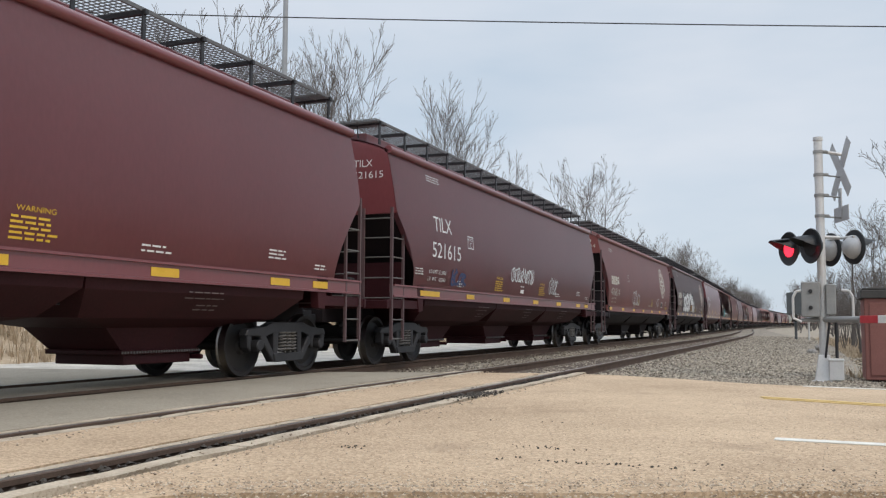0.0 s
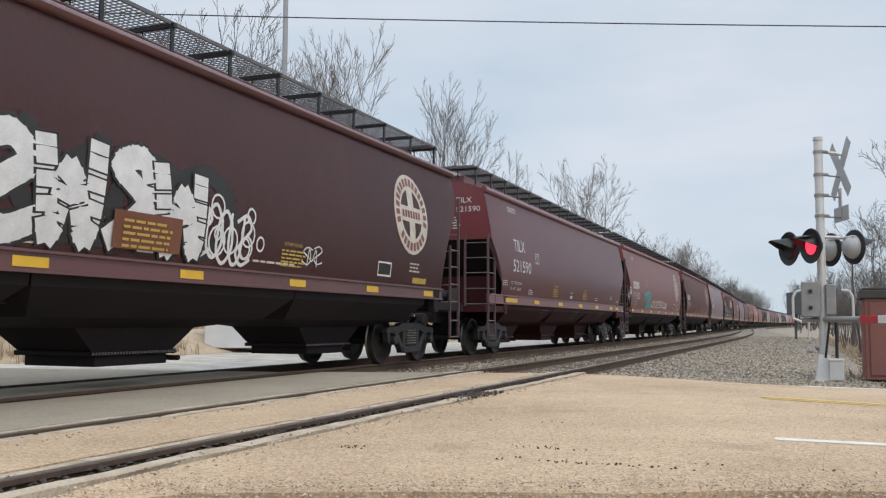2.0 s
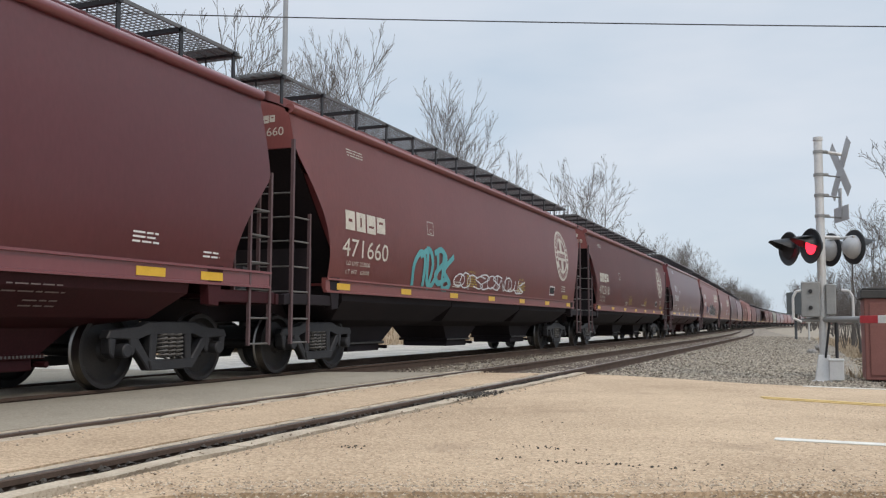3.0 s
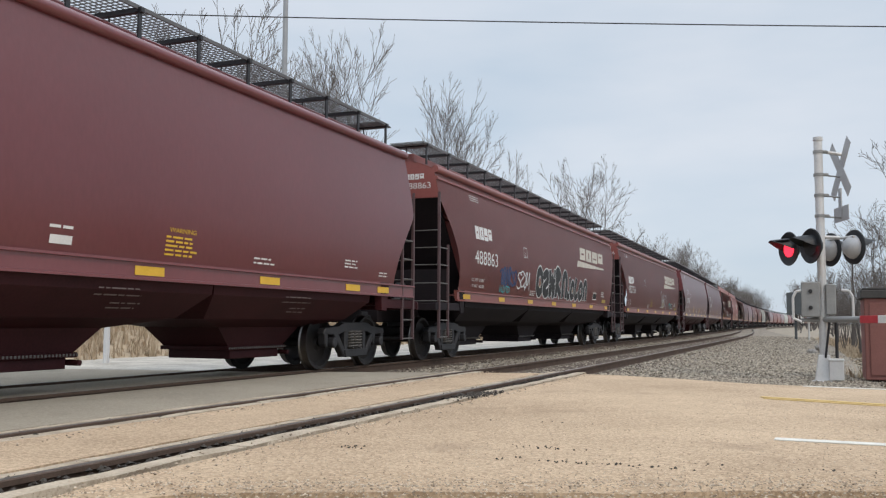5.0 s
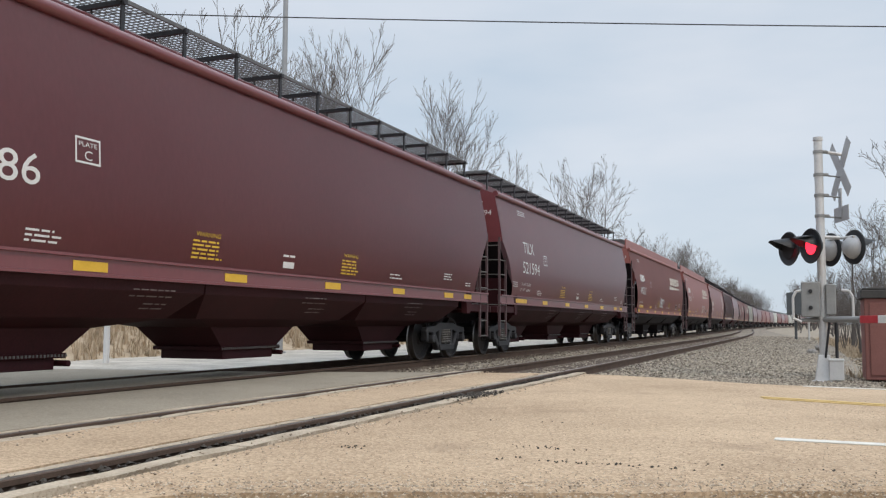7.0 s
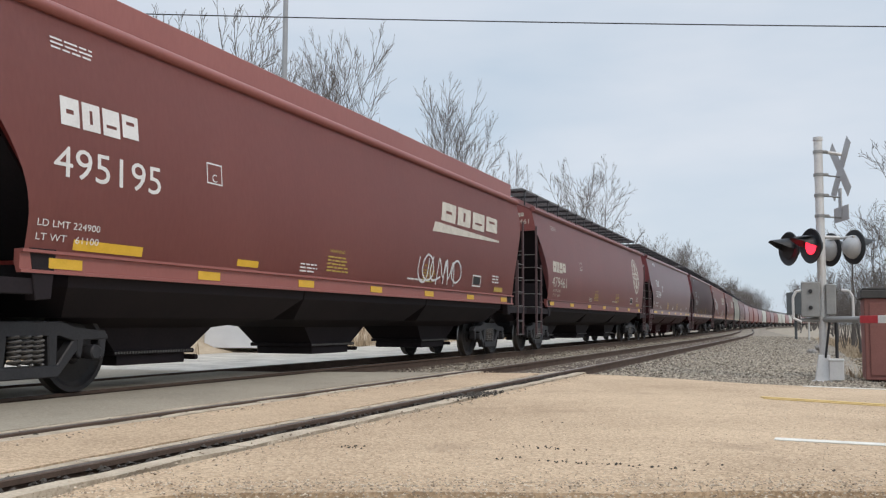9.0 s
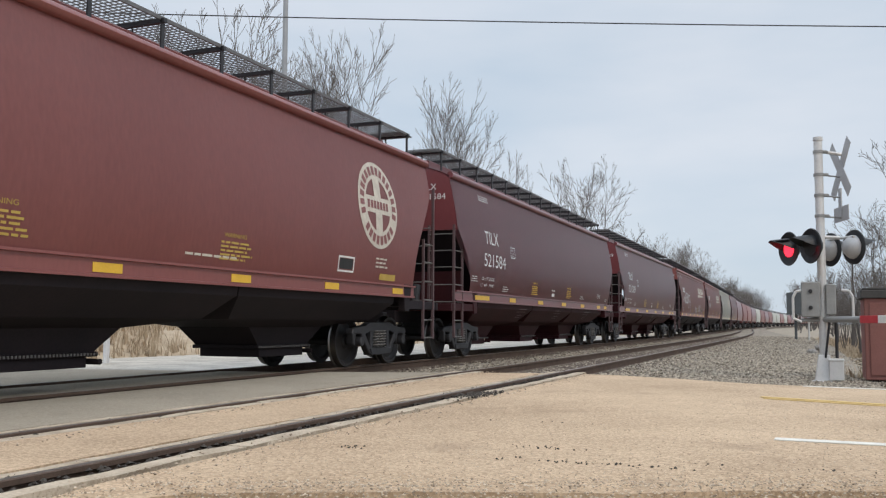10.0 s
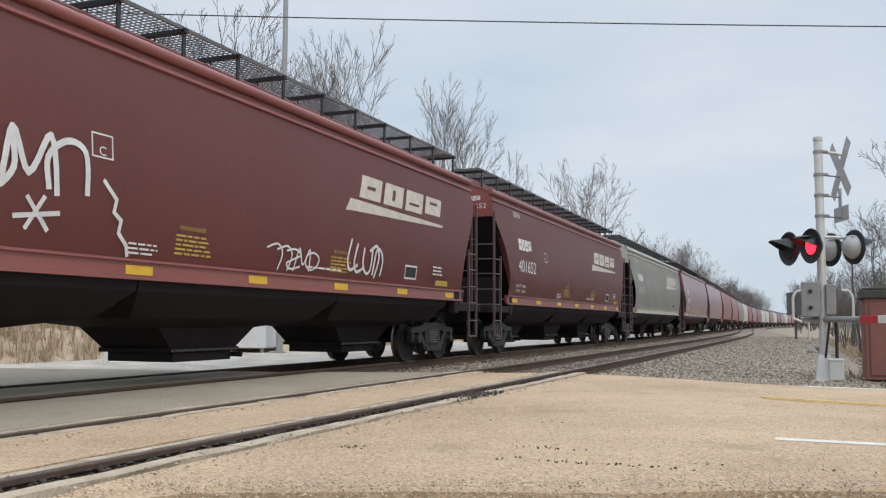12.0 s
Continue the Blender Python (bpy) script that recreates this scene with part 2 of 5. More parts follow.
def part(name, bm, mat, parent, label="", at=None, smooth=False, bevel=0.0):
    me = bm if isinstance(bm, bpy.types.Mesh) else finish(bm, name, mat, smooth, bevel)
    ob = new(name, me)
    if parent is not None:
        ob.parent = parent
    if at is not None:
        ob.matrix_basis = at
    if label:
        tagged(ob, label)
    return ob


def thing(name, bm, mat, label, category, group="", kind="", at=None, smooth=False, bevel=0.0):
    ob = part(name, bm, mat, None, "", at, smooth, bevel)
    return tagged(ob, label, category, group, kind)


def B():
    return bmesh.new()


# ---- lettering, set once in the built-in font ----
NUMBERS = "521602 521615 476814 471007 521590 471660 472318 521583 488863 482756 521586 521594 495217 495195 479461 521584 521589 495403 401652 482190 521577".split()
TEXT = {}
for word in NUMBERS + ["TILX", "LD LMT 223000", "LT  WT   63000", "LT WT   63000", "LD LMT 224900", "LT WT   61100", "PLATE", "C", "WARNING"]:
    letters = bpy.data.curves.new("text", "FONT")
    letters.body, letters.resolution_u = word, 3
    holder = new("text", letters)
    flat = bpy.data.meshes.new_from_object(holder.evaluated_get(bpy.context.evaluated_depsgraph_get()))
    bpy.data.objects.remove(holder)
    us, vs = [v.co.x for v in flat.vertices], [v.co.y for v in flat.vertices]
    TEXT[word] = ([((u - min(us)) / (max(us) - min(us)), (v - min(vs)) / (max(vs) - min(vs))) for u, v in zip(us, vs)], [tuple(p.vertices) for p in flat.polygons])
    bpy.data.meshes.remove(flat)


# ---- track plan ----
BEND = ((-400, 0), (0, 0), (40, 0), (58, -0.05), (76, -0.35), (93, -0.75), (111, -1.2), (128, -1.7), (145, -2.15), (190, -2.9), (250, -2.6), (315, -1.0), (400, 3.0), (520, 11.0), (700, 27.0), (1200, 80.0))


def sway(s):
    """Sideways place of the main track's centre at s metres along."""
    k = max(i for i in range(len(BEND) - 1) if BEND[i][0] <= s or i == 0)

    def slope(i):
        i0, i1 = max(i - 1, 0), min(i + 1, len(BEND) - 1)
        return (BEND[i1][1] - BEND[i0][1]) / (BEND[i1][0] - BEND[i0][0])
    (a, ya), (b, yb) = BEND[k], BEND[k + 1]
    h = b - a
    u = (s - a) / h
    return (2 * u ** 3 - 3 * u ** 2 + 1) * ya + (u ** 3 - 2 * u ** 2 + u) * h * slope(k) + (3 * u ** 2 - 2 * u ** 3) * yb + (u ** 3 - u ** 2) * h * slope(k + 1)


def siding(s):
    """Sideways place of the near track's centre, which joins the main track far off."""
    u = min(max((s - 60) / 180, 0), 1)
    return sway(s) + 3.96 * (1 - u * u * (3 - 2 * u)) + 0.001


# ---- ground ----
def ground_height(x, y):
    s = y
    main, near = sway(s), siding(s)
    z = -0.24
    if x < main - 2.2:
        z = -0.24 - min((main - 2.2 - x) * 0.25, 0.12)
    if x > near + 1.8:
        z = -0.24 - min((x - near - 1.8) * 0.2, 0.12) - (0.25 * min(max((y - 17) / 8, 0), 1) * min(max((x - near - 3.2) / 2, 0), 1))
    return z + 0.02 * noise.noise((x * 0.7, y * 0.7, 0))


bm = B()
xs = [-900, -300, -120, -60, -30, -18, -12, -8, -5, -3.5] + [-2.8 + 0.6 * i for i in range(26)] + [14, 18, 25, 40, 80, 200, 900]
ys = [-400, -100, -40, -15, -6, -2] + [0.0 + 0.8 * i for i in range(60)] + [50 + 4 * i for i in range(40)] + [220, 260, 320, 400, 550, 800, 1200, 2500]
grid = [[bm.verts.new((x, y, ground_height(x, y))) for x in xs] for y in ys]
for r0, r1 in zip(grid, grid[1:]):
    for i in range(len(xs) - 1):
        bm.faces.new((r0[i], r0[i + 1], r1[i + 1], r1[i]))
ground = thing("ground", bm, GROUND, "dry brown winter earth beside the railway line", "ground", kind="structure", smooth=True)


def ribbon(name, left, right, s0, s1, z, mat, label, category, step=3.0, rough=0.02):
    bm = B()
    n = max(2, int((s1 - s0) / step))
    rows = []
    for i in range(n + 1):
        s = s0 + (s1 - s0) * i / n
        a, b = left(s), right(s)
        rows.append([bm.verts.new((a + (b - a) * k / 8, s, z + rough * noise.noise((k * 1.7, s * 0.9, 3.0)))) for k in range(9)])
    for r0, r1 in zip(rows, rows[1:]):
        for k in range(8):
            bm.faces.new((r0[k], r0[k + 1], r1[k + 1], r1[k]))
    return thing(name, bm, mat, label, category, kind="structure", smooth=True)


ribbon("ballast_bed", lambda s: sway(s) - 2.2, lambda s: max(siding(s) + 2.0, sway(s) + 2.2) + (3.6 if s < 40 else 3.6 - min((s - 40) * 0.04, 2.6)), 13.0, 640.0, -0.17, BALLAST, "grey-brown crushed stone ballast between and beside the tracks", "ballast", 2.0, 0.05)
ribbon("ballast_bed", lambda s: sway(s) - 2.2, lambda s: siding(s) + 2.0, -340.0, -6.0, -0.17, BALLAST, "grey-brown crushed stone ballast under the tracks", "ballast", 6.0, 0.03)
ribbon("gravel_yard", lambda s: -17.0, lambda s: sway(s) - 2.3, -10.0, 70.0, -0.2, PALE_GRAVEL, "pale gravel strip along the far side of the railway", "gravel", 3.0, 0.03)


# ---- rails ----
def rail_run(name, centre, side, s0, s1, label, step=4.0):
    """A rail: foot, web and head, along the track."""
    prof = [(-0.07, -0.17), (0.07, -0.17), (0.07, -0.155), (0.012, -0.14), (0.012, -0.045), (0.036, -0.035), (0.036, -0.006), (0.026, 0.0), (-0.026, 0.0), (-0.036, -0.006), (-0.036, -0.035), (-0.012, -0.045), (-0.012, -0.14), (-0.07, -0.155)]
    bm = B()
    n = max(2, int((s1 - s0) / step))
    loft(bm, [[(centre(s) + side + x, s, z) for x, z in prof] for s in [s0 + (s1 - s0) * i / n for i in range(n + 1)]])
    ob = thing(name, bm, RUSTY, label, "rail", "rails of the line", "structure")
    ob.data.materials.append(RAIL_TOP)
    for p in ob.data.polygons:
        if p.normal.z > 0.9 and p.center.z > -0.01:
            p.material_index = 1
    return ob


for side in (-0.752, 0.752):
    rail_run("rail", sway, side, -340, 640, "rusty steel rail of the main track under the train")
    rail_run("rail", siding, side, -120, 238, "dull rusty steel rail of the empty near track")

# ---- road over the crossing ----
ROAD_FAR = ((-30, 9.0), (-9, 11.6), (0.56, 13.72), (3.14, 14.6), (4.67, 15.16), (5.65, 15.05), (6.63, 14.54), (7.92, 13.6), (9.4, 13.35), (14, 13.2), (40, 13.0))


def far_edge(x):
    for (a, ya), (b, yb) in zip(ROAD_FAR, ROAD_FAR[1:]):
        if x <= b:
            return ya + (yb - ya) * (x - a) / (b - a)
    return 13.0


def near_edge(x):
    if x > 5.4:
        return 3.71 + 0.44 * (x - 5.4)
    return max(3.71 - 2.2 * (5.4 - x), 0.6)


def road_piece(name, x0, x1, z, mat, label, step=0.5):
    bm = B()
    n = max(1, int((x1 - x0) / step))
    rows = []
    for i in range(n + 1):
        x = x0 + (x1 - x0) * i / n
        a, b = near_edge(x), far_edge(x)
        cols = 22
        row = []
        for k in range(cols + 1):
            y = a + (b - a) * k / cols
            if k == 0:
                y += 0.12 * noise.noise((x * 2.3, 4.0, 0))
            if k == cols:
                y += 0.10 * noise.noise((x * 2.1, 9.0, 0))
            row.append(bm.verts.new((x, y, z + 0.004 * noise.noise((x * 0.8, y * 0.8, 1.0)) - (0.03 if k in (0, cols) else 0))))
        rows.append(row)
    for r0, r1 in zip(rows, rows[1:]):
        for k in range(22):
            bm.faces.new((r0[k], r0[k + 1], r1[k + 1], r1[k]))
    ext = bmesh.ops.extrude_face_region(bm, geom=list(bm.faces))
    for v in ext["geom"]:
        if isinstance(v, bmesh.types.BMVert):
            v.co.z -= 0.16
    return thing(name, bm, mat, label, "road", kind="structure", smooth=False)


NEAR = 3.96
road_piece("road_approach", NEAR + 1.18, 40.0, -0.025, CROSSING, "worn sandy asphalt road approach with gritty edges")
road_piece("road_between_tracks", 1.05, NEAR - 1.05, -0.02, CROSSING_GREY, "worn grey asphalt between the two tracks")
road_piece("road_beyond_tracks", -30.0, -1.05, -0.03, CROSSING_GREY, "pale grey asphalt road beyond the main track")
road_piece("gauge_infill_near", NEAR - 0.53, NEAR + 0.50, -0.018, CROSSING, "sandy asphalt infill between the rails of the near track", 0.2)
road_piece("gauge_infill_main", -0.66, 0.66, -0.03, CROSSING_GREY, "grey asphalt infill between the rails of the main track", 0.2)
road_piece("flangeway_near", NEAR - 1.2, NEAR + 1.3, -0.085, DIRT, "dark gritty bed beside the rails in the crossing", 0.3)
road_piece("flangeway_main", -1.1, 1.1, -0.085, DIRT, "dark gritty bed beside the main rails in the crossing", 0.3)

# pale header strips along the rails of the near track, in lengths
rng = random.Random(5)
for x0, w in ((NEAR - 1.02, 0.14), (NEAR - 0.70, 0.14), (NEAR + 0.53, 0.10), (NEAR + 0.95, 0.15)):
    y = near_edge(x0) + 0.1
    holder = new("header_strip", None)
    tagged(holder, "pale worn timber and concrete header strip along a rail", "crossing header", "header strips of the crossing", "structure")
    while y < far_edge(x0) - 0.3:
        ln = min(2.4, far_edge(x0) - 0.1 - y)
        bm = B()
        n = 8
        loft(bm, [[(x0 + 0.015 * rng.uniform(-1, 1), y + ln * i / n, -0.14), (x0 + w + 0.025 * rng.uniform(-1, 1), y + ln * i / n, -0.14), (x0 + w + 0.03 * rng.uniform(-1, 1), y + ln * i / n, -0.019 + 0.005 * rng.uniform(-1, 1)), (x0 + 0.02 * rng.uniform(-1, 1), y + ln * i / n, -0.019 + 0.005 * rng.uniform(-1, 1))] for i in range(n + 1)])
        part("plank", bm, PANEL, holder)
        y += ln + 0.02


def stripe(name, pts, w, mat, label):
    bm = B()
    for (a, b) in zip(pts, pts[1:]):
        a, b = Vector(a), Vector(b)
        side = Vector((-(b - a).y, (b - a).x)).normalized() * w / 2
        n = 14
        for i in range(n):
            p, q = a.lerp(b, i / n), a.lerp(b, (i + 1) / n)
            vs = [bm.verts.new((c.x + d.x, c.y + d.y, -0.0175)) for c, d in ((p, -side), (q, -side), (q, side), (p, side))]
            bm.faces.new(vs)
    bmesh.ops.remove_doubles(bm, verts=list(bm.verts), dist=0.001)
    ext = bmesh.ops.extrude_face_region(bm, geom=list(bm.faces))
    for v in ext["geom"]:
        if isinstance(v, bmesh.types.BMVert):
            v.co.z -= 0.006
    return thing(name, bm, mat, label, "road marking", kind="structure")


stripe("centre_line", [(8.02, 10.92), (9.24, 10.42), (40, 9.6)], 0.10, LINE_YELLOW, "worn yellow centre line on the asphalt road")
stripe("centre_line", [(8.06, 10.72), (9.24, 10.24), (40, 9.4)], 0.08, LINE_YELLOW, "worn yellow centre line on the asphalt road")
stripe("edge_line", [(8.28, 6.99), (9.0, 6.96), (40, 6.7)], 0.13, LINE_WHITE, "worn white edge line on the asphalt road")
stripe("edge_line", [(8.45, 13.02), (9.42, 12.82), (40, 12.2)], 0.10, LINE_WHITE, "worn white edge line on the far side of the road")
# ---- level crossing signal ----
MX, MY = 8.77, 16.83
FACE = Vector((-0.82, -0.57, 0)).normalized()
ARM = Vector((0.57, -0.82, 0)).normalized()


def turned(origin, normal):
    """A pose whose x axis is the given level direction."""
    return Matrix.Translation(origin) @ Matrix.Rotation(math.atan2(normal.y, normal.x), 4, "Z")


ADDED_BLADES = []
LEFT_LIT = ((-1.0, 0.25), (0.95, 1.45), (2.15, 2.65), (3.40, 3.90), (4.62, 5.30), (5.84, 6.50), (7.05, 7.60), (8.30, 8.92), (9.58, 10.15), (10.62, 11.42))


def crossing_signal():
    mast_thing = tagged(new("crossing_signal", None), "silver railway crossing mast with crossbuck, flashing lamps and lowered gate", "crossing signal")
    mast_thing.matrix_basis = pose(MX, MY, -0.22)
    o = Vector((0, 0, 0))
    bm = B()
    rod(bm, (0, 0, 0.05), (0, 0, 4.22), 0.072, 18)
    part("mast", bm, ALU, mast_thing, smooth=False)
    bm = B()
    rod(bm, (0, 0, 4.20), (0, 0, 4.26), 0.082, 18)
    part("mast_cap", bm, ALU, mast_thing)
    bm = B()
    loft(bm, [[(-0.26, -0.22, 0), (0.26, -0.22, 0), (0.26, 0.22, 0), (-0.26, 0.22, 0)], [(-0.26, -0.22, 0.05), (0.26, -0.22, 0.05), (0.26, 0.22, 0.05), (-0.26, 0.22, 0.05)], [(-0.16, -0.15, 0.06), (0.14, -0.15, 0.06), (0.14, 0.15, 0.06), (-0.16, 0.15, 0.06)], [(-0.09, -0.10, 0.50), (0.09, -0.10, 0.50), (0.09, 0.10, 0.50), (-0.09, 0.10, 0.50)]])
    part("pedestal", bm, ALU, mast_thing, "off-white cast pedestal", bevel=0.01)
    bm = B()
    box(bm, 0.07, 0.30, -0.2, -0.02, 0.08, 0.42)
    box(bm, 0.06, 0.31, -0.21, -0.01, 0.40, 0.44)
    part("junction_box", bm, ALU, mast_thing, "off-white junction box", bevel=0.01)
    for z in (4.0, 3.6, 3.24, 2.88):
        bm = B()
        rod(bm, (0, 0, z - 0.025), (0, 0, z + 0.025), 0.086, 16)
        clamp = part("clamp", bm, GREY_BOX, mast_thing)
        bm = B()
        rod(bm, Vector((0, 0, z)) - FACE * 0.05, Vector((0, 0, z - 0.02)) - FACE * 0.42, 0.014, 6)
        rod(bm, Vector((0, 0, z)) - FACE * 0.05 + ARM * 0.05, Vector((0, 0, z)) - FACE * 0.14 + ARM * 0.05, 0.03, 6)
        part("clamp_arm", bm, GREY_BOX, clamp)
    # crossbuck seen from behind
    SIGN = Vector((0.95, 0.31, 0)).normalized()
    m = turned(Vector((0, 0, 3.72)) - FACE * 0.42, SIGN)
    for k, a in enumerate((48, -48)):
        bm = B()
        box(bm, -0.002 + 0.012 * k, 0.006 + 0.012 * k, -0.61, 0.61, -0.115, 0.115)
        part("crossbuck_blade", bm, SIGN_BACK, mast_thing, "bare metal back of a crossbuck blade", m @ pose(0, 0, 0, a), bevel=0.002)
    bm = B()
    rod(bm, Vector((0, 0, 4.02)), Vector((0, 0, 3.98)) - FACE * 0.45, 0.03, 8)
    part("sign_arm", bm, ALU, mast_thing)
    m = turned(Vector((0, 0, 2.93)) - FACE * 0.42, SIGN)
    bm = B()
    box(bm, 0, 0.006, -0.34, 0.34, -0.13, 0.13)
    box(bm, -0.02, 0.0, -0.06, 0.06, -0.05, 0.45)
    part("track_count_plate", bm, SIGN_BACK, mast_thing, "bare metal back of a small plate", m)
    bm = B()
    rod(bm, Vector((0, 0, 2.52)) - FACE * 0.02 + FACE * 0.32, Vector((0, 0, 2.52)) - FACE * 0.36, 0.028, 8)
    part("crossarm", bm, ALU, mast_thing)
    for sgn in (1, -1):
        n = FACE * sgn
        bm = B()
        c = Vector((0, 0, 2.40)) + n * 0.34
        rod(bm, c - ARM * 0.42 + Vector((0, 0, 0.10)), c + ARM * 0.42 + Vector((0, 0, 0.10)), 0.022, 8)
        part("lamp_bar", bm, ALU, mast_thing)
        for k in (1, -1):
            pos = Vector((0, 0, 2.33)) + n * 0.40 + ARM * 0.31 * k
            m = turned(pos, n)
            bm = B()
            lathe(bm, [(0.0, 0.02), (0.0, 0.285), (0.015, 0.298), (0.03, 0.285), (0.012, 0.26), (0.012, 0.02)], 32)
            disc = part("background_disc", bm, BLACK_PAINT, mast_thing, "black round lamp background", m, True)
            bm = B()
            lathe(bm, [(-0.17, 0.02), (-0.165, 0.06), (-0.13, 0.13), (-0.05, 0.19), (-0.02, 0.205), (0.0, 0.205), (0.0, 0.02)], 20)
            part("lamp_housing", bm, SIGN_BACK if sgn < 0 else BLACK_PAINT, disc, "", None, True)
            bm = B()
            lathe(bm, [(0.014, 0.02), (0.014, 0.148), (0.018, 0.145), (0.024, 0.10), (0.026, 0.02)], 20)
            part("lens", bm, LENS_RED if sgn > 0 else LENS_DARK, disc, "glowing red lens" if sgn > 0 else "dark unlit red lens", None, True)
            if sgn > 0:
                # added blade, no part of a real lamp: it blocks the ever-glowing lens
                bm = B()
                lathe(bm, [(0.0, 0.01), (0.0, 0.175), (0.005, 0.175), (0.005, 0.01)], 20)
                for v in bm.verts:
                    v.co.z -= 0.152
                shutter = part("shutter", bm, BLACK_PAINT, disc, "added dark blade that covers the lit lens between winks", pose(0.027, 0, 0.152))
                ADDED_BLADES.append((shutter, k > 0))
            bm = B()
            rings = []
            for x, r, lo in ((0.01, 0.185, -0.1), (0.14, 0.172, 0.1), (0.26, 0.155, 0.5), (0.36, 0.14, 0.9)):
                a0, a1 = lo, math.pi - lo
                arc_pts = [(x, r * math.cos(a0 + (a1 - a0) * i / 12), r * math.sin(a0 + (a1 - a0) * i / 12)) for i in range(13)]
                rings.append(arc_pts + [(px, py * 0.96, pz * 0.96) for px, py, pz in arc_pts[::-1]])
            loft(bm, rings)
            part("hood", bm, BLACK_PAINT, disc, "", None, True)
    bm = B()
    box(bm, -0.34, -0.04, -0.16, 0.18, 1.14, 1.74)
    box(bm, 0.05, 0.21, -0.14, 0.16, 1.18, 1.70)
    box(bm, -0.36, 0.44, -0.05, 0.0, 1.06, 1.12)
    gear = part("gate_mechanism", bm, GREY_BOX, mast_thing, "grey gate machine housing", bevel=0.015)
    for z in (1.30, 1.58):
        bm = B()
        rod(bm, (-0.19, -0.16, z), (-0.19, -0.19, z), 0.035, 10)
        part("bolt", bm, STEEL_DARK, gear)
    for sx in (-1, 1):
        bm = B()
        pts = [Vector((sx * 0.30, -0.12, 1.60)), Vector((sx * 0.42, -0.14, 1.58)), Vector((sx * 0.47, -0.14, 1.48)), Vector((sx * 0.47, -0.14, 1.12)), Vector((sx * 0.34, -0.12, 1.06))]
        for p, q in zip(pts, pts[1:]):
            rod(bm, p, q, 0.022, 8)
        part("guard_tube", bm, ALU, gear)
    bm = B()
    rod(bm, (0.02, -0.1, 0.45), (0.10, -0.12, 1.06), 0.02, 6)
    rod(bm, (0.20, -0.1, 0.45), (0.20, -0.12, 1.06), 0.03, 6)
    part("conduit", bm, STEEL_DARK, gear)
    start_arm = Vector((0.12, -0.18, 1.10))
    bm = B()
    rod(bm, start_arm - ARM * 0.6, start_arm + ARM * 0.75, 0.05, 8)
    arm = part("gate_arm", bm, GREY_BOX, mast_thing, "grey gate arm root")
    for i in range(9):
        m = turned(start_arm + ARM * (0.75 + 0.42 * i), ARM)
        bm = B()
        box(bm, 0.002, 0.418, -0.022, 0.022, -0.06, 0.06)
        part("band", bm, RED_SHEET if i % 2 == 0 else WHITE_SHEET, arm, "red reflective band" if i % 2 == 0 else "white reflective band", m, bevel=0.004)


crossing_signal()

bm = B()
box(bm, 0, 1.4, 0, 1.1, 0.10, 1.50)
cabinet = thing("equipment_cabinet", bm, RED_BRICK, "red-brown painted trackside equipment cabinet on short legs", "cabinet", at=pose(9.43, 17.2, -0.25), bevel=0.012)
bm = B()
box(bm, -0.05, 1.45, -0.05, 1.15, 1.50, 1.64)
box(bm, -0.02, 1.42, -0.02, 1.12, 1.64, 1.68)
part("roof", bm, DARK_ROOF, cabinet, "dark overhanging lid", bevel=0.01)
for x in (0.1, 1.2):
    for y in (0.05, 0.95):
        bm = B()
        box(bm, x, x + 0.1, y, y + 0.1, -0.15, 0.10)
        part("leg", bm, DARK_ROOF, cabinet)
bm = B()
box(bm, 0.08, 1.32, -0.02, 0.0, 0.18, 1.42)
door = part("door", bm, RED_BRICK, cabinet, bevel=0.006)
bm = B()
box(bm, 1.18, 1.22, -0.05, -0.02, 0.7, 0.9)
part("handle", bm, STEEL_DARK, door)

# ---- poles and wire ----
bm = B()
rod(bm, (0, 0, -0.4), (0, 0, 15.0), 0.11, 14, 0.075)
pole = thing("steel_pole", bm, POLE_GREY, "tall grey steel pole beyond the railway tracks", "pole", at=pose(-7.4, 25.4, 0), smooth=True)
bm = B()
rod(bm, (0, 0, -0.3), (0, 0, -0.15), 0.22, 12)
part("base_flange", bm, POLE_GREY, pole)
bm = B()
rod(bm, (0, -0.12, 5.9), (0, -0.12, 6.3), 0.05, 8)
part("bracket", bm, POLE_GREY, pole)
bm = B()
a, b = Vector((-7.04, 18.0, 8.62)), Vector((10.6, 25.2, 8.40))
for i in range(48):
    u, v = -0.9 + 2.8 * i / 48, -0.9 + 2.8 * (i + 1) / 48
    rod(bm, a.lerp(b, u) - Vector((0, 0, 0.04 * (1 - (2 * u - 1) ** 2))), a.lerp(b, v) - Vector((0, 0, 0.04 * (1 - (2 * v - 1) ** 2))), 0.016, 5)
thing("overhead_wire", bm, WIRE, "thin black overhead utility wire over the crossing", "wire")

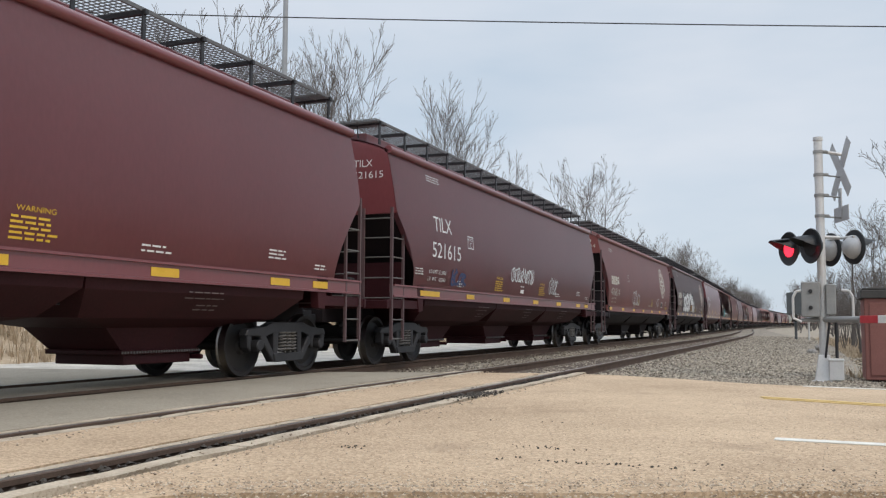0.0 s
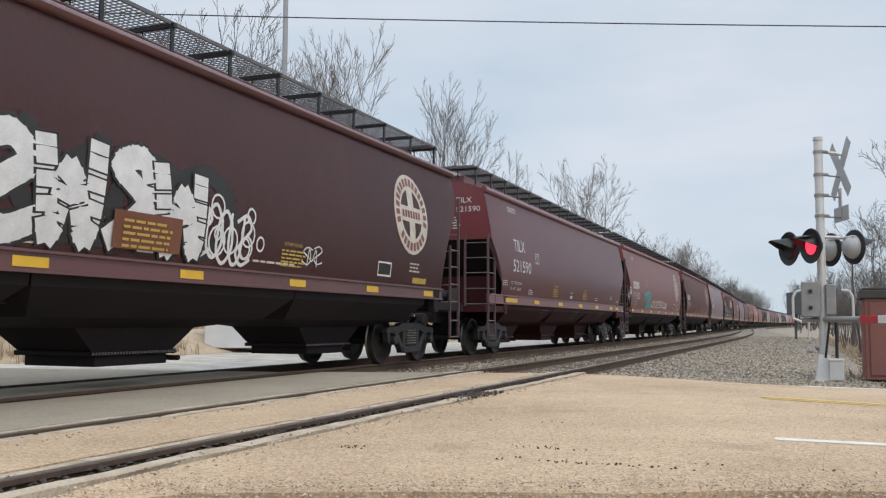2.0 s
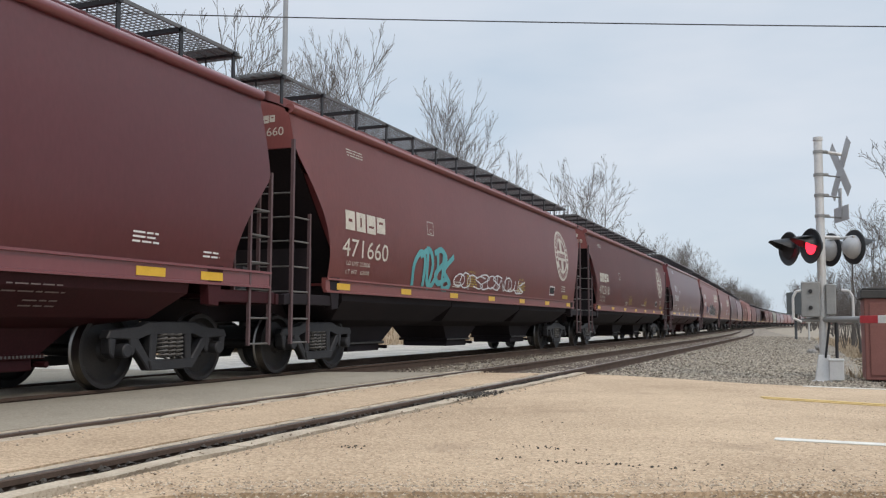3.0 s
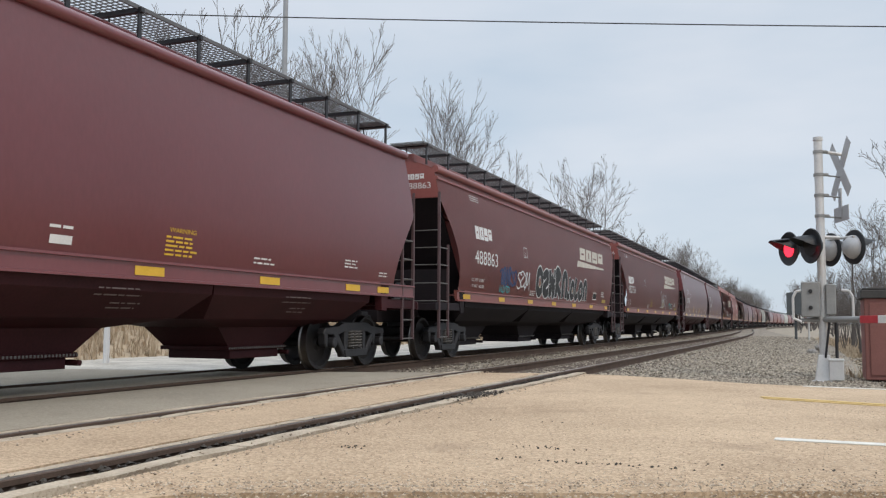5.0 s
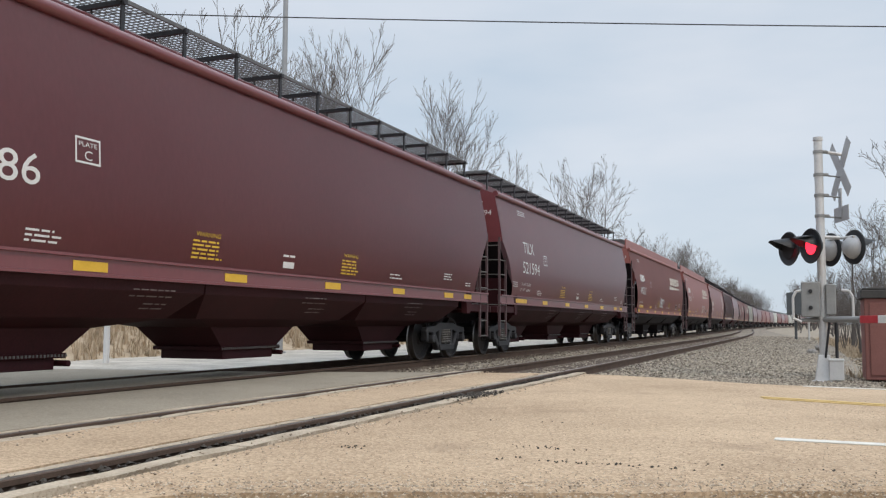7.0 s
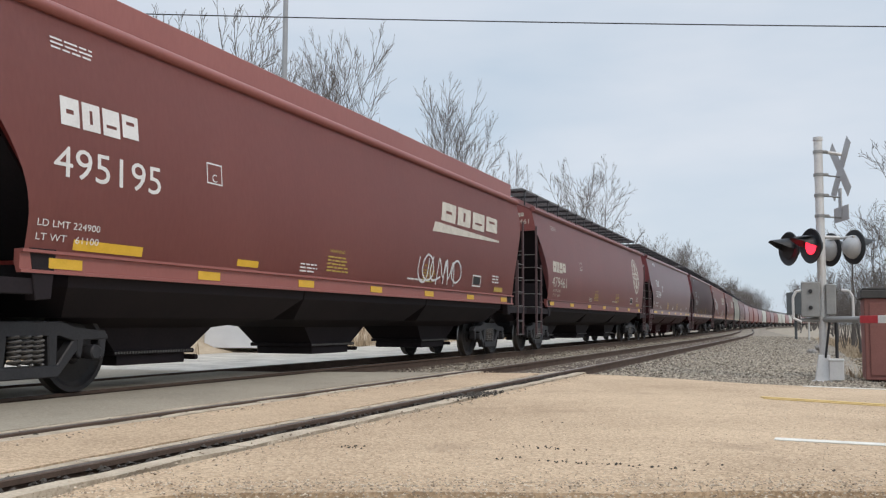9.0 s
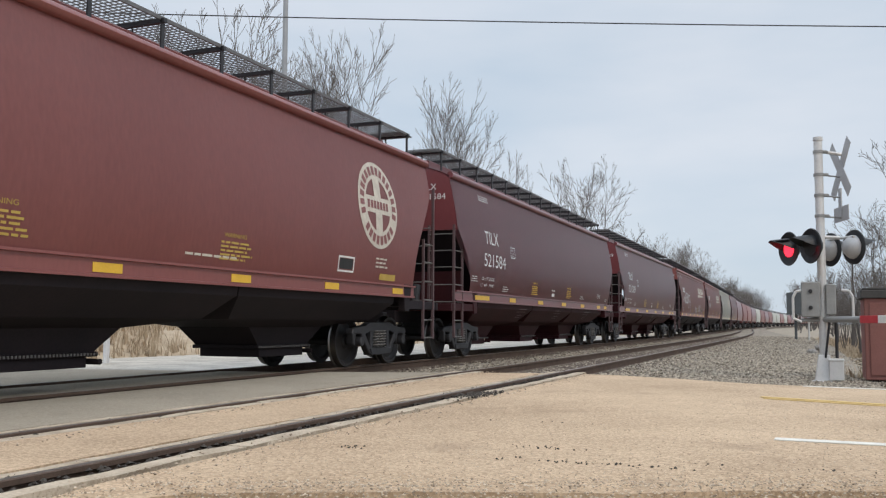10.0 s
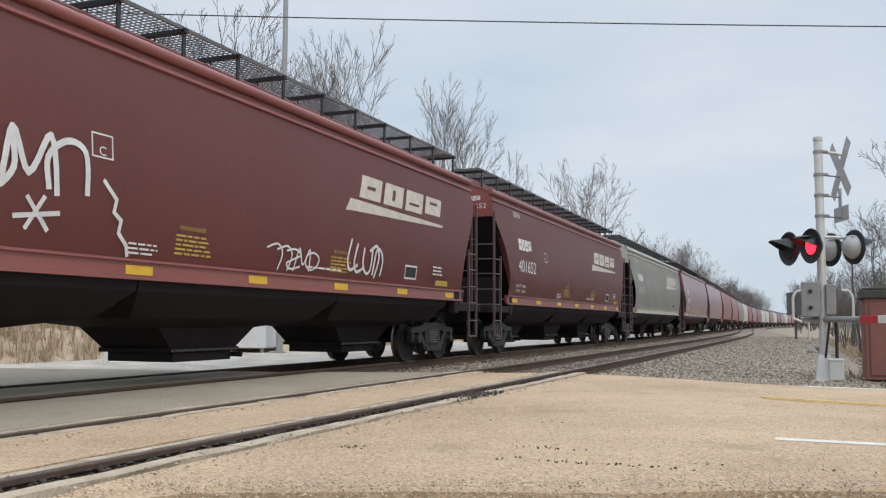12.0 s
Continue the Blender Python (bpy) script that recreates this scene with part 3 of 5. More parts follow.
# ---- things beyond the train ----
bm = B()
box(bm, 0, 2.0, 0, 2.6, 0.25, 1.25)
shed = thing("utility_box", bm, SHED_WHITE, "off-white metal utility box on legs beyond the tracks", "utility box", at=pose(-9.6, 24.4, -0.30, 0, 0, 22), bevel=0.02)
bm = B()
box(bm, -0.05, 2.05, -0.05, 2.65, 1.25, 1.32)
part("lid", bm, SHED_WHITE, shed, bevel=0.01)
for x in (0.1, 1.8):
    for y in (0.1, 2.4):
        bm = B()
        box(bm, x, x + 0.1, y, y + 0.1, -0.1, 0.25)
        part("leg", bm, POLE_GREY, shed)
for x, y in ((-7.25, 17.4), (-7.9, 14.6)):
    bm = B()
    rod(bm, (0, 0, -0.3), (0, 0, 1.15), 0.075, 10)
    rod(bm, (0, 0, 1.15), (0, 0, 1.19), 0.06, 10, 0.02)
    thing("marker_post", bm, SHED_WHITE, "short pale marker post in gravel beyond the tracks", "post", "marker posts", at=pose(x, y, -0.15), smooth=False)

bm = B()
box(bm, -0.7, 0.5, 0, 1.2, 1.4, 2.75)
far_box = thing("signal_housing", bm, FAR_GREY, "dull blue-grey signal housing on a post beside the track", "signal housing", at=pose(8.05, 60.0, 0.0), bevel=0.02)
bm = B()
rod(bm, (0.55, 0.5, -0.5), (0.55, 0.5, 2.9), 0.06, 8)
part("post", bm, ALU, far_box)
bm = B()
rod(bm, (-0.2, 0.6, -0.5), (-0.2, 0.6, 1.4), 0.08, 8)
part("post", bm, FAR_GREY, far_box)
rg = random.Random(41)
pile = tagged(new("stone_pile", None), "stacked grey stones beside the ballast shoulder", "stone pile")
pile.matrix_basis = pose(8.75, 33.0, -0.35)
bm = B()
bmesh.ops.create_icosphere(bm, subdivisions=1, radius=0.12)
for v in bm.verts:
    v.co *= rg.uniform(0.75, 1.15)
stone_mesh = finish(bm, "stone", STONE)
for i in range(14):
    part("stone", stone_mesh, None, pile, "", pose(rg.uniform(-0.25, 0.25), rg.uniform(-0.4, 0.4), 0.05 + 0.16 * (i // 6), rg.uniform(0, 90), rg.uniform(0, 90), rg.uniform(0, 360)))


# ---- loose stones and grit ----
def scatter(name, spots, mat, label, category, seed, squash=0.7):
    """Many small uneven stones in one mesh; spots of (x, y, z, size)."""
    r = random.Random(seed)
    vs, fs = [], []
    for x, y, z, s in spots:
        n = len(vs)
        a = r.uniform(0, 6.28)
        for k in range(4):
            q = s * r.uniform(0.7, 1.2)
            vs.append((x + q * math.cos(a + k * 1.57), y + q * math.sin(a + k * 1.57), z + s * r.uniform(-0.2, 0.25)))
        vs.append((x + s * r.uniform(-0.3, 0.3), y + s * r.uniform(-0.3, 0.3), z + s * squash * r.uniform(0.7, 1.1)))
        vs.append((x, y, z - s * 0.5))
        for k in range(4):
            fs.append((n + k, n + (k + 1) % 4, n + 4))
            fs.append((n + (k + 1) % 4, n + k, n + 5))
    me = bpy.data.meshes.new(name)
    me.from_pydata(vs, [], fs)
    me.materials.append(mat)
    ob = new(name, me)
    return tagged(ob, label, category, kind="stuff")


def island_tint(m, low, high):
    """Stone by stone, lighter and darker."""
    nt = m.node_tree
    b = nt.nodes["Principled BSDF"]
    geo, ramp = nt.nodes.new("ShaderNodeNewGeometry"), nt.nodes.new("ShaderNodeValToRGB")
    ramp.color_ramp.elements[0].color, ramp.color_ramp.elements[1].color = (*low, 1), (*high, 1)
    nt.links.new(geo.outputs["Random Per Island"], ramp.inputs[0])
    nt.links.new(ramp.outputs[0], b.inputs["Base Color"])
    return m


LOOSE = island_tint(material("loose_ballast_stone", (0.2, 0.2, 0.2), (0.3, 0.3, 0.3), 0.95, 0, 20, 90, 0.3, 0.005), (0.11, 0.088, 0.066), (0.46, 0.40, 0.315))
GRIT = island_tint(material("pale_grit", (0.3, 0.3, 0.3), (0.4, 0.4, 0.4), 0.95, 0, 20, 90, 0.3, 0.005), (0.22, 0.165, 0.115), (0.66, 0.55, 0.42))
rg = random.Random(8)
spots = []
while len(spots) < 17000:
    y = 13.6 + 60 * rg.random() ** 2.0
    x = siding(y) + rg.uniform(0.9, 5.2 if y > 30 else 6.4)
    if y < far_edge(x) + 0.05:
        continue
    spots.append((x, y, -0.135 - 0.02 * max(0, x - siding(y) - 3), rg.uniform(0.018, 0.045)))
for _ in range(9000):
    x, y = rg.uniform(6.2, 9.6), 14.2 + 32 * rg.random() ** 1.6
    if y > far_edge(x) + 0.05:
        spots.append((x, y, -0.135 - 0.02 * max(0, x - 7), rg.uniform(0.018, 0.042)))
while len(spots) < 35000:
    y = 13.6 + 60 * rg.random() ** 2.0
    x = sway(y) + rg.uniform(0.85, siding(y) - sway(y) + 0.7)
    if y < far_edge(x) + 0.05 or abs(x - siding(y) + 0.75) < 0.08:
        continue
    spots.append((x, y, -0.155, rg.uniform(0.018, 0.042)))
scatter("ballast_stones", spots, LOOSE, "loose grey and brown crushed ballast stones beside the rails", "stones", 3)
spots = []
for _ in range(9000):
    x = rg.uniform(4.0, 12.0)
    y = near_edge(x) + rg.gauss(-0.20, 0.12)
    spots.append((x, y, -0.028 - max(0, near_edge(x) - y) * 0.5, rg.uniform(0.003, 0.010)))
for _ in range(7000):
    x = rg.uniform(4.9, 11.0)
    y = near_edge(x) + 0.1 + 5.5 * rg.random() ** 2.5
    spots.append((x, y, -0.022, rg.uniform(0.002, 0.006)))
for _ in range(5000):
    x = rg.uniform(3.2, 10.5)
    y = near_edge(x) + rg.gauss(-0.12, 0.16)
    spots.append((x, y, -0.026 - max(0, near_edge(x) - y) * 0.5, rg.uniform(0.004, 0.011)))
scatter("grit", spots, GRIT, "pale grit and small pebbles on the asphalt edge", "grit", 4)
spots = []
for _ in range(900):
    k = rg.choice((NEAR + 1.25, NEAR + 1.2, NEAR - 0.4))
    y = 3.5 + 11 * rg.random()
    spots.append((k + rg.gauss(0, 0.08), y, -0.015, rg.uniform(0.004, 0.014)))
scatter("crossing_debris", spots, GRIT, "scattered stone chips along the crossing rails", "grit", 6)

spots = []
for _ in range(3200):
    side = rg.choice((NEAR - 0.752, NEAR + 0.752, NEAR + 0.752))
    spots.append((side + rg.choice((-1, 1)) * rg.uniform(0.05, 0.17), 2.6 + 12 * rg.random(), -0.055 + rg.uniform(-0.02, 0.03), rg.uniform(0.008, 0.028)))
for _ in range(140):
    spots.append((NEAR + 1.02 + rg.gauss(0, 0.10), 9.9 + rg.gauss(0, 0.32), -0.018, rg.uniform(0.01, 0.035)))
scatter("dirt_clods", spots, DIRT, "dark packed dirt and clods along the crossing rails", "dirt", 9)
spots = []
for cx, cy, n, wide in ((7.3, 5.35, 40, 0.30), (7.0, 5.9, 18, 0.2), (5.7, 5.4, 14, 0.06), (8.6, 5.6, 16, 0.4), (6.2, 7.4, 12, 0.3)):
    for _ in range(n):
        spots.append((cx + rg.gauss(0, wide), cy + rg.gauss(0, 0.04), -0.022, rg.uniform(0.004, 0.012)))
scatter("tar_crumbs", spots, DIRT, "dark crumbs of broken asphalt lying on the road", "crumbs", 10)

# ---- timber ties ----
bm = B()
box(bm, -1.28, 1.28, -0.11, 0.11, -0.17, 0.0)
tie_mesh = finish(bm, "tie", TIE, bevel=0.012)
for path, label in ((sway, "weathered timber ties of the main track"), (siding, "weathered timber ties of the near track")):
    bed = tagged(new("tie_row", None), label, "railway ties", kind="structure")
    y = 15.4
    while y < 70:
        part("tie", tie_mesh, None, bed, "", pose(path(y), y, -0.142 + rg.uniform(-0.008, 0.006), 0, 0, rg.uniform(-1.2, 1.2)))
        y += 0.54


# ---- dry grass ----
def tufts(name, spots, label, seed, mat=STRAW):
    r = random.Random(seed)
    vs, fs = [], []
    for x, y, z, h in spots:
        for _ in range(7):
            a, lean = r.uniform(0, 6.28), r.uniform(0.1, 0.55)
            w = 0.012 + 0.010 * r.random()
            dx, dy = math.cos(a), math.sin(a)
            n = len(vs)
            hh = h * r.uniform(0.5, 1.1)
            bx, by = x + r.uniform(-0.1, 0.1), y + r.uniform(-0.1, 0.1)
            vs += [(bx - dy * w, by + dx * w, z), (bx + dy * w, by - dx * w, z), (bx + dx * lean * hh * 0.5 + dy * w * 0.8, by + dy * lean * hh * 0.5 - dx * w * 0.8, z + hh * 0.6), (bx + dx * lean * hh * 0.5 - dy * w * 0.8, by + dy * lean * hh * 0.5 + dx * w * 0.8, z + hh * 0.6), (bx + dx * lean * hh, by + dy * lean * hh, z + hh * 0.95)]
            fs += [(n, n + 1, n + 2, n + 3), (n + 3, n + 2, n + 4)]
    me = bpy.data.meshes.new(name)
    me.from_pydata(vs, [], fs)
    me.materials.append(mat)
    return tagged(new(name, me), label, "dry grass", kind="stuff")


def bank_height(x, y):
    u = min(max((-8.6 - x) / 2.2, 0), 1)
    return -0.2 + 0.75 * u * u * (3 - 2 * u) + 0.15 * u * noise.noise((x * 0.4, y * 0.4, 7))


bm = B()
rows = []
for j in range(46):
    y = -4 + 2 * j
    rows.append([bm.verts.new((x, y, bank_height(x, y) - (0.6 if i in (0, 11) else 0))) for i, x in enumerate([-8.4, -8.8, -9.3, -9.8, -10.4, -11, -12, -13, -14, -15.5, -17, -18])])
for r0, r1 in zip(rows, rows[1:]):
    for k in range(11):
        bm.faces.new((r0[k], r0[k + 1], r1[k + 1], r1[k]))
thing("grass_bank", bm, STRAW, "low bank of dry tan winter grass beyond the tracks", "bank", kind="structure", smooth=True)
spots = []
for _ in range(5200):
    x, y = rg.uniform(-14, -8.6), rg.uniform(4, 80)
    if -11.2 < x < -7.4 and 23.0 < y < 28.4:
        continue
    spots.append((x, y, bank_height(x, y) - 0.03, rg.uniform(0.25, 0.7)))
tufts("dry_grass", spots, "tall dry tan grass on the bank beyond the tracks", 12)
spots = []
for _ in range(5200):
    y = 18.2 + 70 * rg.random() ** 1.5
    x = 9.0 + (y - 18) * 0.0 + rg.uniform(0.2, 9) * (0.6 + 0.4 * rg.random())
    spots.append((x, y, ground_height(x, y) - 0.02, rg.uniform(0.12, 0.55)))
tufts("dry_grass", spots, "dry brown grass on the verge beside the ballast", 13)


# ---- bare winter trees ----
def bare_tree(seed, height, stems, fan, trunk_r, rounded):
    """Tapered stems, limbs, branches and fine twigs; returns the two meshes."""
    r = random.Random(seed)
    wood, fine = ([], []), ([], [])

    def tube(store, p, q, ra, rb, sides):
        vs, fs = store
        d = (q - p).normalized()
        u = d.orthogonal().normalized()
        w = d.cross(u)
        n = len(vs)
        for c, rad in ((p, ra), (q, rb)):
            for k in range(sides):
                a = 2 * math.pi * k / sides
                vs.append(tuple(c + (u * math.cos(a) + w * math.sin(a)) * rad))
        for k in range(sides):
            fs.append((n + k, n + (k + 1) % sides, n + sides + (k + 1) % sides, n + sides + k))

    def grow(p, d, length, rad, level):
        steps = (9, 6, 5, 3)[level]
        seg = length / steps
        bend = Vector((r.gauss(0, 1), r.gauss(0, 1), 0)) * (0.012 if level == 0 else 0.03)
        for i in range(steps):
            d = (d + bend + Vector((r.gauss(0, 0.07), r.gauss(0, 0.07), 0.06 + r.gauss(0, 0.04)))).normalized()
            q = p + d * seg
            r2 = rad * (0.88 if level == 0 else 0.82)
            tube(wood if level < 2 else fine, p, q, max(rad, 0.012), max(r2, 0.010), (6, 4, 3, 3)[level])
            p, rad = q, r2
            if level < 3 and i >= (3 if level == 0 else 1):
                for _ in range(r.choice(((1, 2) if rounded else (1, 1, 1, 2), (1, 1, 2), (1, 1, 1, 2))[level])):
                    side = d.orthogonal().normalized()
                    side.rotate(Matrix.Rotation(r.uniform(0, 6.28), 3, d))
                    open_ = r.uniform(0.45, 0.9) * (1.2 if rounded else 0.75)
                    nd = (d + side * open_).normalized()
                    reach = length * r.uniform(0.38, 0.58) * (1.2 - 0.75 * i / steps) * (1.15 if level == 0 else 0.85)
                    grow(p, nd, reach, rad * r.uniform(0.40, 0.58), level + 1)

    for k in range(stems):
        a = 6.28 * k / stems + r.uniform(0, 1)
        lean = 0.04 if stems == 1 else fan * r.uniform(0.5, 1.1)
        d = Vector((math.cos(a) * lean, math.sin(a) * lean, 1)).normalized()
        grow(Vector((math.cos(a) * 0.15, math.sin(a) * 0.15, -0.4)), d, height * r.uniform(0.8, 1.0), trunk_r * r.uniform(0.75, 1.0), 0)
    out = []
    for store, name, mat in ((wood, "trunk", BARK), (fine, "crown", TWIG)):
        me = bpy.data.meshes.new(name)
        me.from_pydata(store[0], [], store[1])
        me.materials.append(mat)
        out.append(me)
    return out, max(v[2] for v in wood[0] + fine[0])


KINDS = [bare_tree(3, 14, 3, 0.16, 0.10, False), bare_tree(7, 14, 2, 0.14, 0.11, False), bare_tree(12, 11, 3, 0.38, 0.15, True), bare_tree(23, 14, 5, 0.22, 0.09, False), bare_tree(31, 12, 1, 0.1, 0.20, True)]


def plant(kind, x, y, height, turn, label, name="tree", group="bare trees along the line", wide=1.0):
    (wood, fine), top = KINDS[kind]
    s = height / top
    t = tagged(new(name, None), label, "tree", group)
    t.matrix_basis = pose(x, y, -0.3, 0, 0, turn) @ Matrix.Diagonal((s * wide, s * wide, s, 1))
    part("trunk", wood, None, t)
    part("crown", fine, None, t)
    return t


UP = "tall bare winter tree with upright grey branches"
ROUND = "bare winter tree with a rounded spreading crown"
FAR = "distant bare winter tree in the woodland edge"
for kind, x, y, h, turn, lab, wide in (
        (0, -15.8, 29.2, 14.6, 10, UP, 0.96), (1, -15.1, 32.3, 16.0, 80, UP, 1.04), (3, -20.1, 43.4, 17.6, 20, UP, 0.80),
        (3, -14.2, 40.0, 16.4, 130, UP, 0.75), (1, -13.0, 42.7, 17.2, 200, UP, 0.96), (3, -11.8, 51.1, 16.4, 250, UP, 0.85),
        (3, -21.6, 84.8, 16.6, 60, UP, 0.8), (0, -12.5, 72.0, 15.2, 140, UP, 0.9), (2, -9.4, 78.4, 16.4, 30, ROUND, 0.85),
        (4, -11.2, 108.2, 13.6, 50, FAR, 0.9), (3, -9.8, 114.0, 12.4, 150, FAR, 0.9), (4, -8.8, 118.8, 13.0, 260, FAR, 0.9), (3, -7.0, 126.0, 12.8, 95, FAR, 0.9), (4, -6.0, 133.0, 12.6, 10, FAR, 1.0)):
    plant(kind, x, y, h, turn, lab, wide=wide)
rg = random.Random(19)
for i in range(46):
    y = 140 + i * 5.5 + rg.uniform(-2, 2)
    x = sway(y) - 6.5 - rg.uniform(0, 10)
    plant(rg.choice((2, 3, 4)), x, y, rg.uniform(11.0, 15.0), rg.uniform(0, 360), FAR, group="woodland edge", wide=rg.uniform(0.9, 1.2))
for i in range(40):
    y = 70 + i * 7.5 + rg.uniform(-2, 2)
    x = sway(y) + 7.0 + max(0, 5 - (y - 70) * 0.03) * rg.uniform(0.6, 1) + rg.uniform(0, 9)
    plant(rg.choice((2, 3, 4)), x, y, rg.uniform(6.5, 10.5) * (1 if y > 140 else 0.75), rg.uniform(0, 360), FAR, group="woodland edge", wide=rg.uniform(1.0, 1.4))
for kind, x, y, h, turn, wide in ((2, 13.6, 39.9, 8.8, 40, 1.2), (4, 12.2, 37.9, 6.4, 120, 1.2), (3, 11.6, 45.0, 6.6, 200, 1.3), (4, 10.6, 52.0, 6.0, 20, 1.3), (3, 14.5, 30.0, 8.0, 75, 1.1)):
    plant(kind, x, y, h, turn, "bare brushy tree on the verge behind the signal", group="verge trees", wide=wide)
for i in range(60):
    y = 27 + i * 0.8 + rg.uniform(-1, 1)
    x = 10.0 + rg.uniform(0, 4.5) + max(0, (40 - y) * 0.12)
    plant(rg.choice((3, 4)), x, y, rg.uniform(2.0, 3.6), rg.uniform(0, 360), "low leafless brown brush on the verge", "shrub", "verge brush", 1.5)


# ---- the train ----
SPEED, FIRST_GAP = 26.4, 14.3
SILL0, SILL1, EAVE = 1.27, 1.50, 4.02


def bulge(z):
    """Half width of the car body at a height."""
    u = (z - 1.4) / (EAVE - 1.4)
    return 1.47 + 0.15 * math.sin(math.pi * min(max(u, 0), 1) ** 0.85) - 0.15 * u


def end_setback(z, kind):
    """How far the side sheet stands back from the top corner, by height."""
    low, high, deep, power = (1.5, 2.82, 0.82, 1.0) if kind == "tank" else (1.75, 3.42, 0.95, 1.15)
    u = min(max((high - z) / (high - low), 0.0), 1.0)
    return deep * math.sin(math.pi / 2 * u) ** power


def truck_for(car, y, tag):
    """A two-axle freight truck: bolster, side frames, springs, wheelsets."""
    bm = B()
    box(bm, -1.0, 1.0, -0.19, 0.19, 0.46, 0.74)
    box(bm, -0.3, 0.3, -0.3, 0.3, 0.7, 0.86)
    box(bm, -0.07, 0.07, -0.75, 0.75, 0.40, 0.48)
    truck = part("truck", bm, STEEL_DARK, car, "", pose(0, y, 0), bevel=0.02)
    bm = B()
    # cast frame with two window openings, as top bar, bottom bar and struts
    prism(bm, [(-1.16, 0.60), (-1.10, 0.70), (-0.62, 0.72), (-0.45, 0.80), (0.45, 0.80), (0.62, 0.72), (1.10, 0.70), (1.16, 0.60), (0.62, 0.58), (0.42, 0.66), (-0.42, 0.66), (-0.62, 0.58)], -0.07, 0.07)
    prism(bm, [(-0.40, 0.20), (0.40, 0.20), (0.44, 0.33), (-0.44, 0.33)], -0.09, 0.09)
    for k in (-1, 1):
        prism(bm, [(k * 0.80, 0.60), (k * 0.62, 0.60), (k * 0.30, 0.22), (k * 0.42, 0.20)], -0.065, 0.065)
        prism(bm, [(k * 0.40, 0.30), (k * 0.29, 0.30), (k * 0.26, 0.68), (k * 0.40, 0.68)], -0.06, 0.06)
        prism(bm, [(k * 1.12, 0.62), (k * 1.10, 0.42), (k * 1.02, 0.36), (k * 1.00, 0.60)], -0.07, 0.07)
        prism(bm, [(k * 0.78, 0.62), (k * 0.74, 0.38), (k * 0.68, 0.42), (k * 0.66, 0.62)], -0.07, 0.07)
    frame_mesh = finish(bm, "side_frame", STEEL_DARK, bevel=0.014)
    bm = B()
    turns, wire = 6, 0.015
    ring = []
    for i in range(turns * 10 + 1):
        a = 2 * math.pi * i / 10
        ring.append(Vector((0.062 * math.cos(a), 0.062 * math.sin(a), 0.34 + 0.30 * i / (turns * 10))))
    coil = []
    for p in ring:
        out = Vector((p.x, p.y, 0)).normalized()
        coil.append([p + out * wire * math.cos(b_) + Vector((0, 0, wire * math.sin(b_))) for b_ in (0, 1.57, 3.14, 4.71)])
    loft(bm, coil)
    spring_mesh = finish(bm, "spring", SPRING, True)
    bm = B()
    lathe(bm, [(-0.05, 0.02), (-0.05, 0.085), (0.06, 0.085), (0.075, 0.07), (0.075, 0.02)], 12)
    cap_mesh = finish(bm, "axle_bearing", STEEL_DARK, True)
    for sx in (-1, 1):
        part("side_frame", frame_mesh, None, truck, "", pose(sx * 1.0, 0, 0))
        for ky in (-0.15, 0.0, 0.15):
            part("spring", spring_mesh, None, truck, "", pose(sx * 1.03, ky, 0))
        for ky in (-0.89, 0.89):
            part("axle_bearing", cap_mesh, None, truck, "", pose(sx * 1.07, ky, 0.457, 0, 0, 0 if sx > 0 else 180))
    wheel = [(0.055, 0.05), (0.055, 0.11), (0.02, 0.14), (-0.005, 0.34), (0.03, 0.385), (0.06, 0.40), (0.06, 0.450), (-0.045, 0.459), (-0.05, 0.472), (-0.062, 0.484), (-0.075, 0.484), (-0.08, 0.40), (-0.05, 0.38), (-0.035, 0.34), (-0.05, 0.14), (-0.08, 0.10), (-0.08, 0.05)]
    bm = B()
    rod(bm, (-1.0, 0, 0), (1.0, 0, 0), 0.075, 10)
    for sx in (-1, 1):
        prof = [(sx * (0.775 + x), r) for x, r in wheel]
        lathe(bm, prof, 32)
    me = finish(bm, "wheelset", WHEEL_STEEL, True)
    me.materials.append(TREAD)
    for p in me.polygons:
        rad = math.hypot(p.center.y, p.center.z)
        if rad > 0.45 and p.area > 0.001:
            p.material_index = 1
    for ky in (-0.89, 0.89):
        part("wheelset", me, None, truck, "", pose(0, ky, 0.457))
    return truck


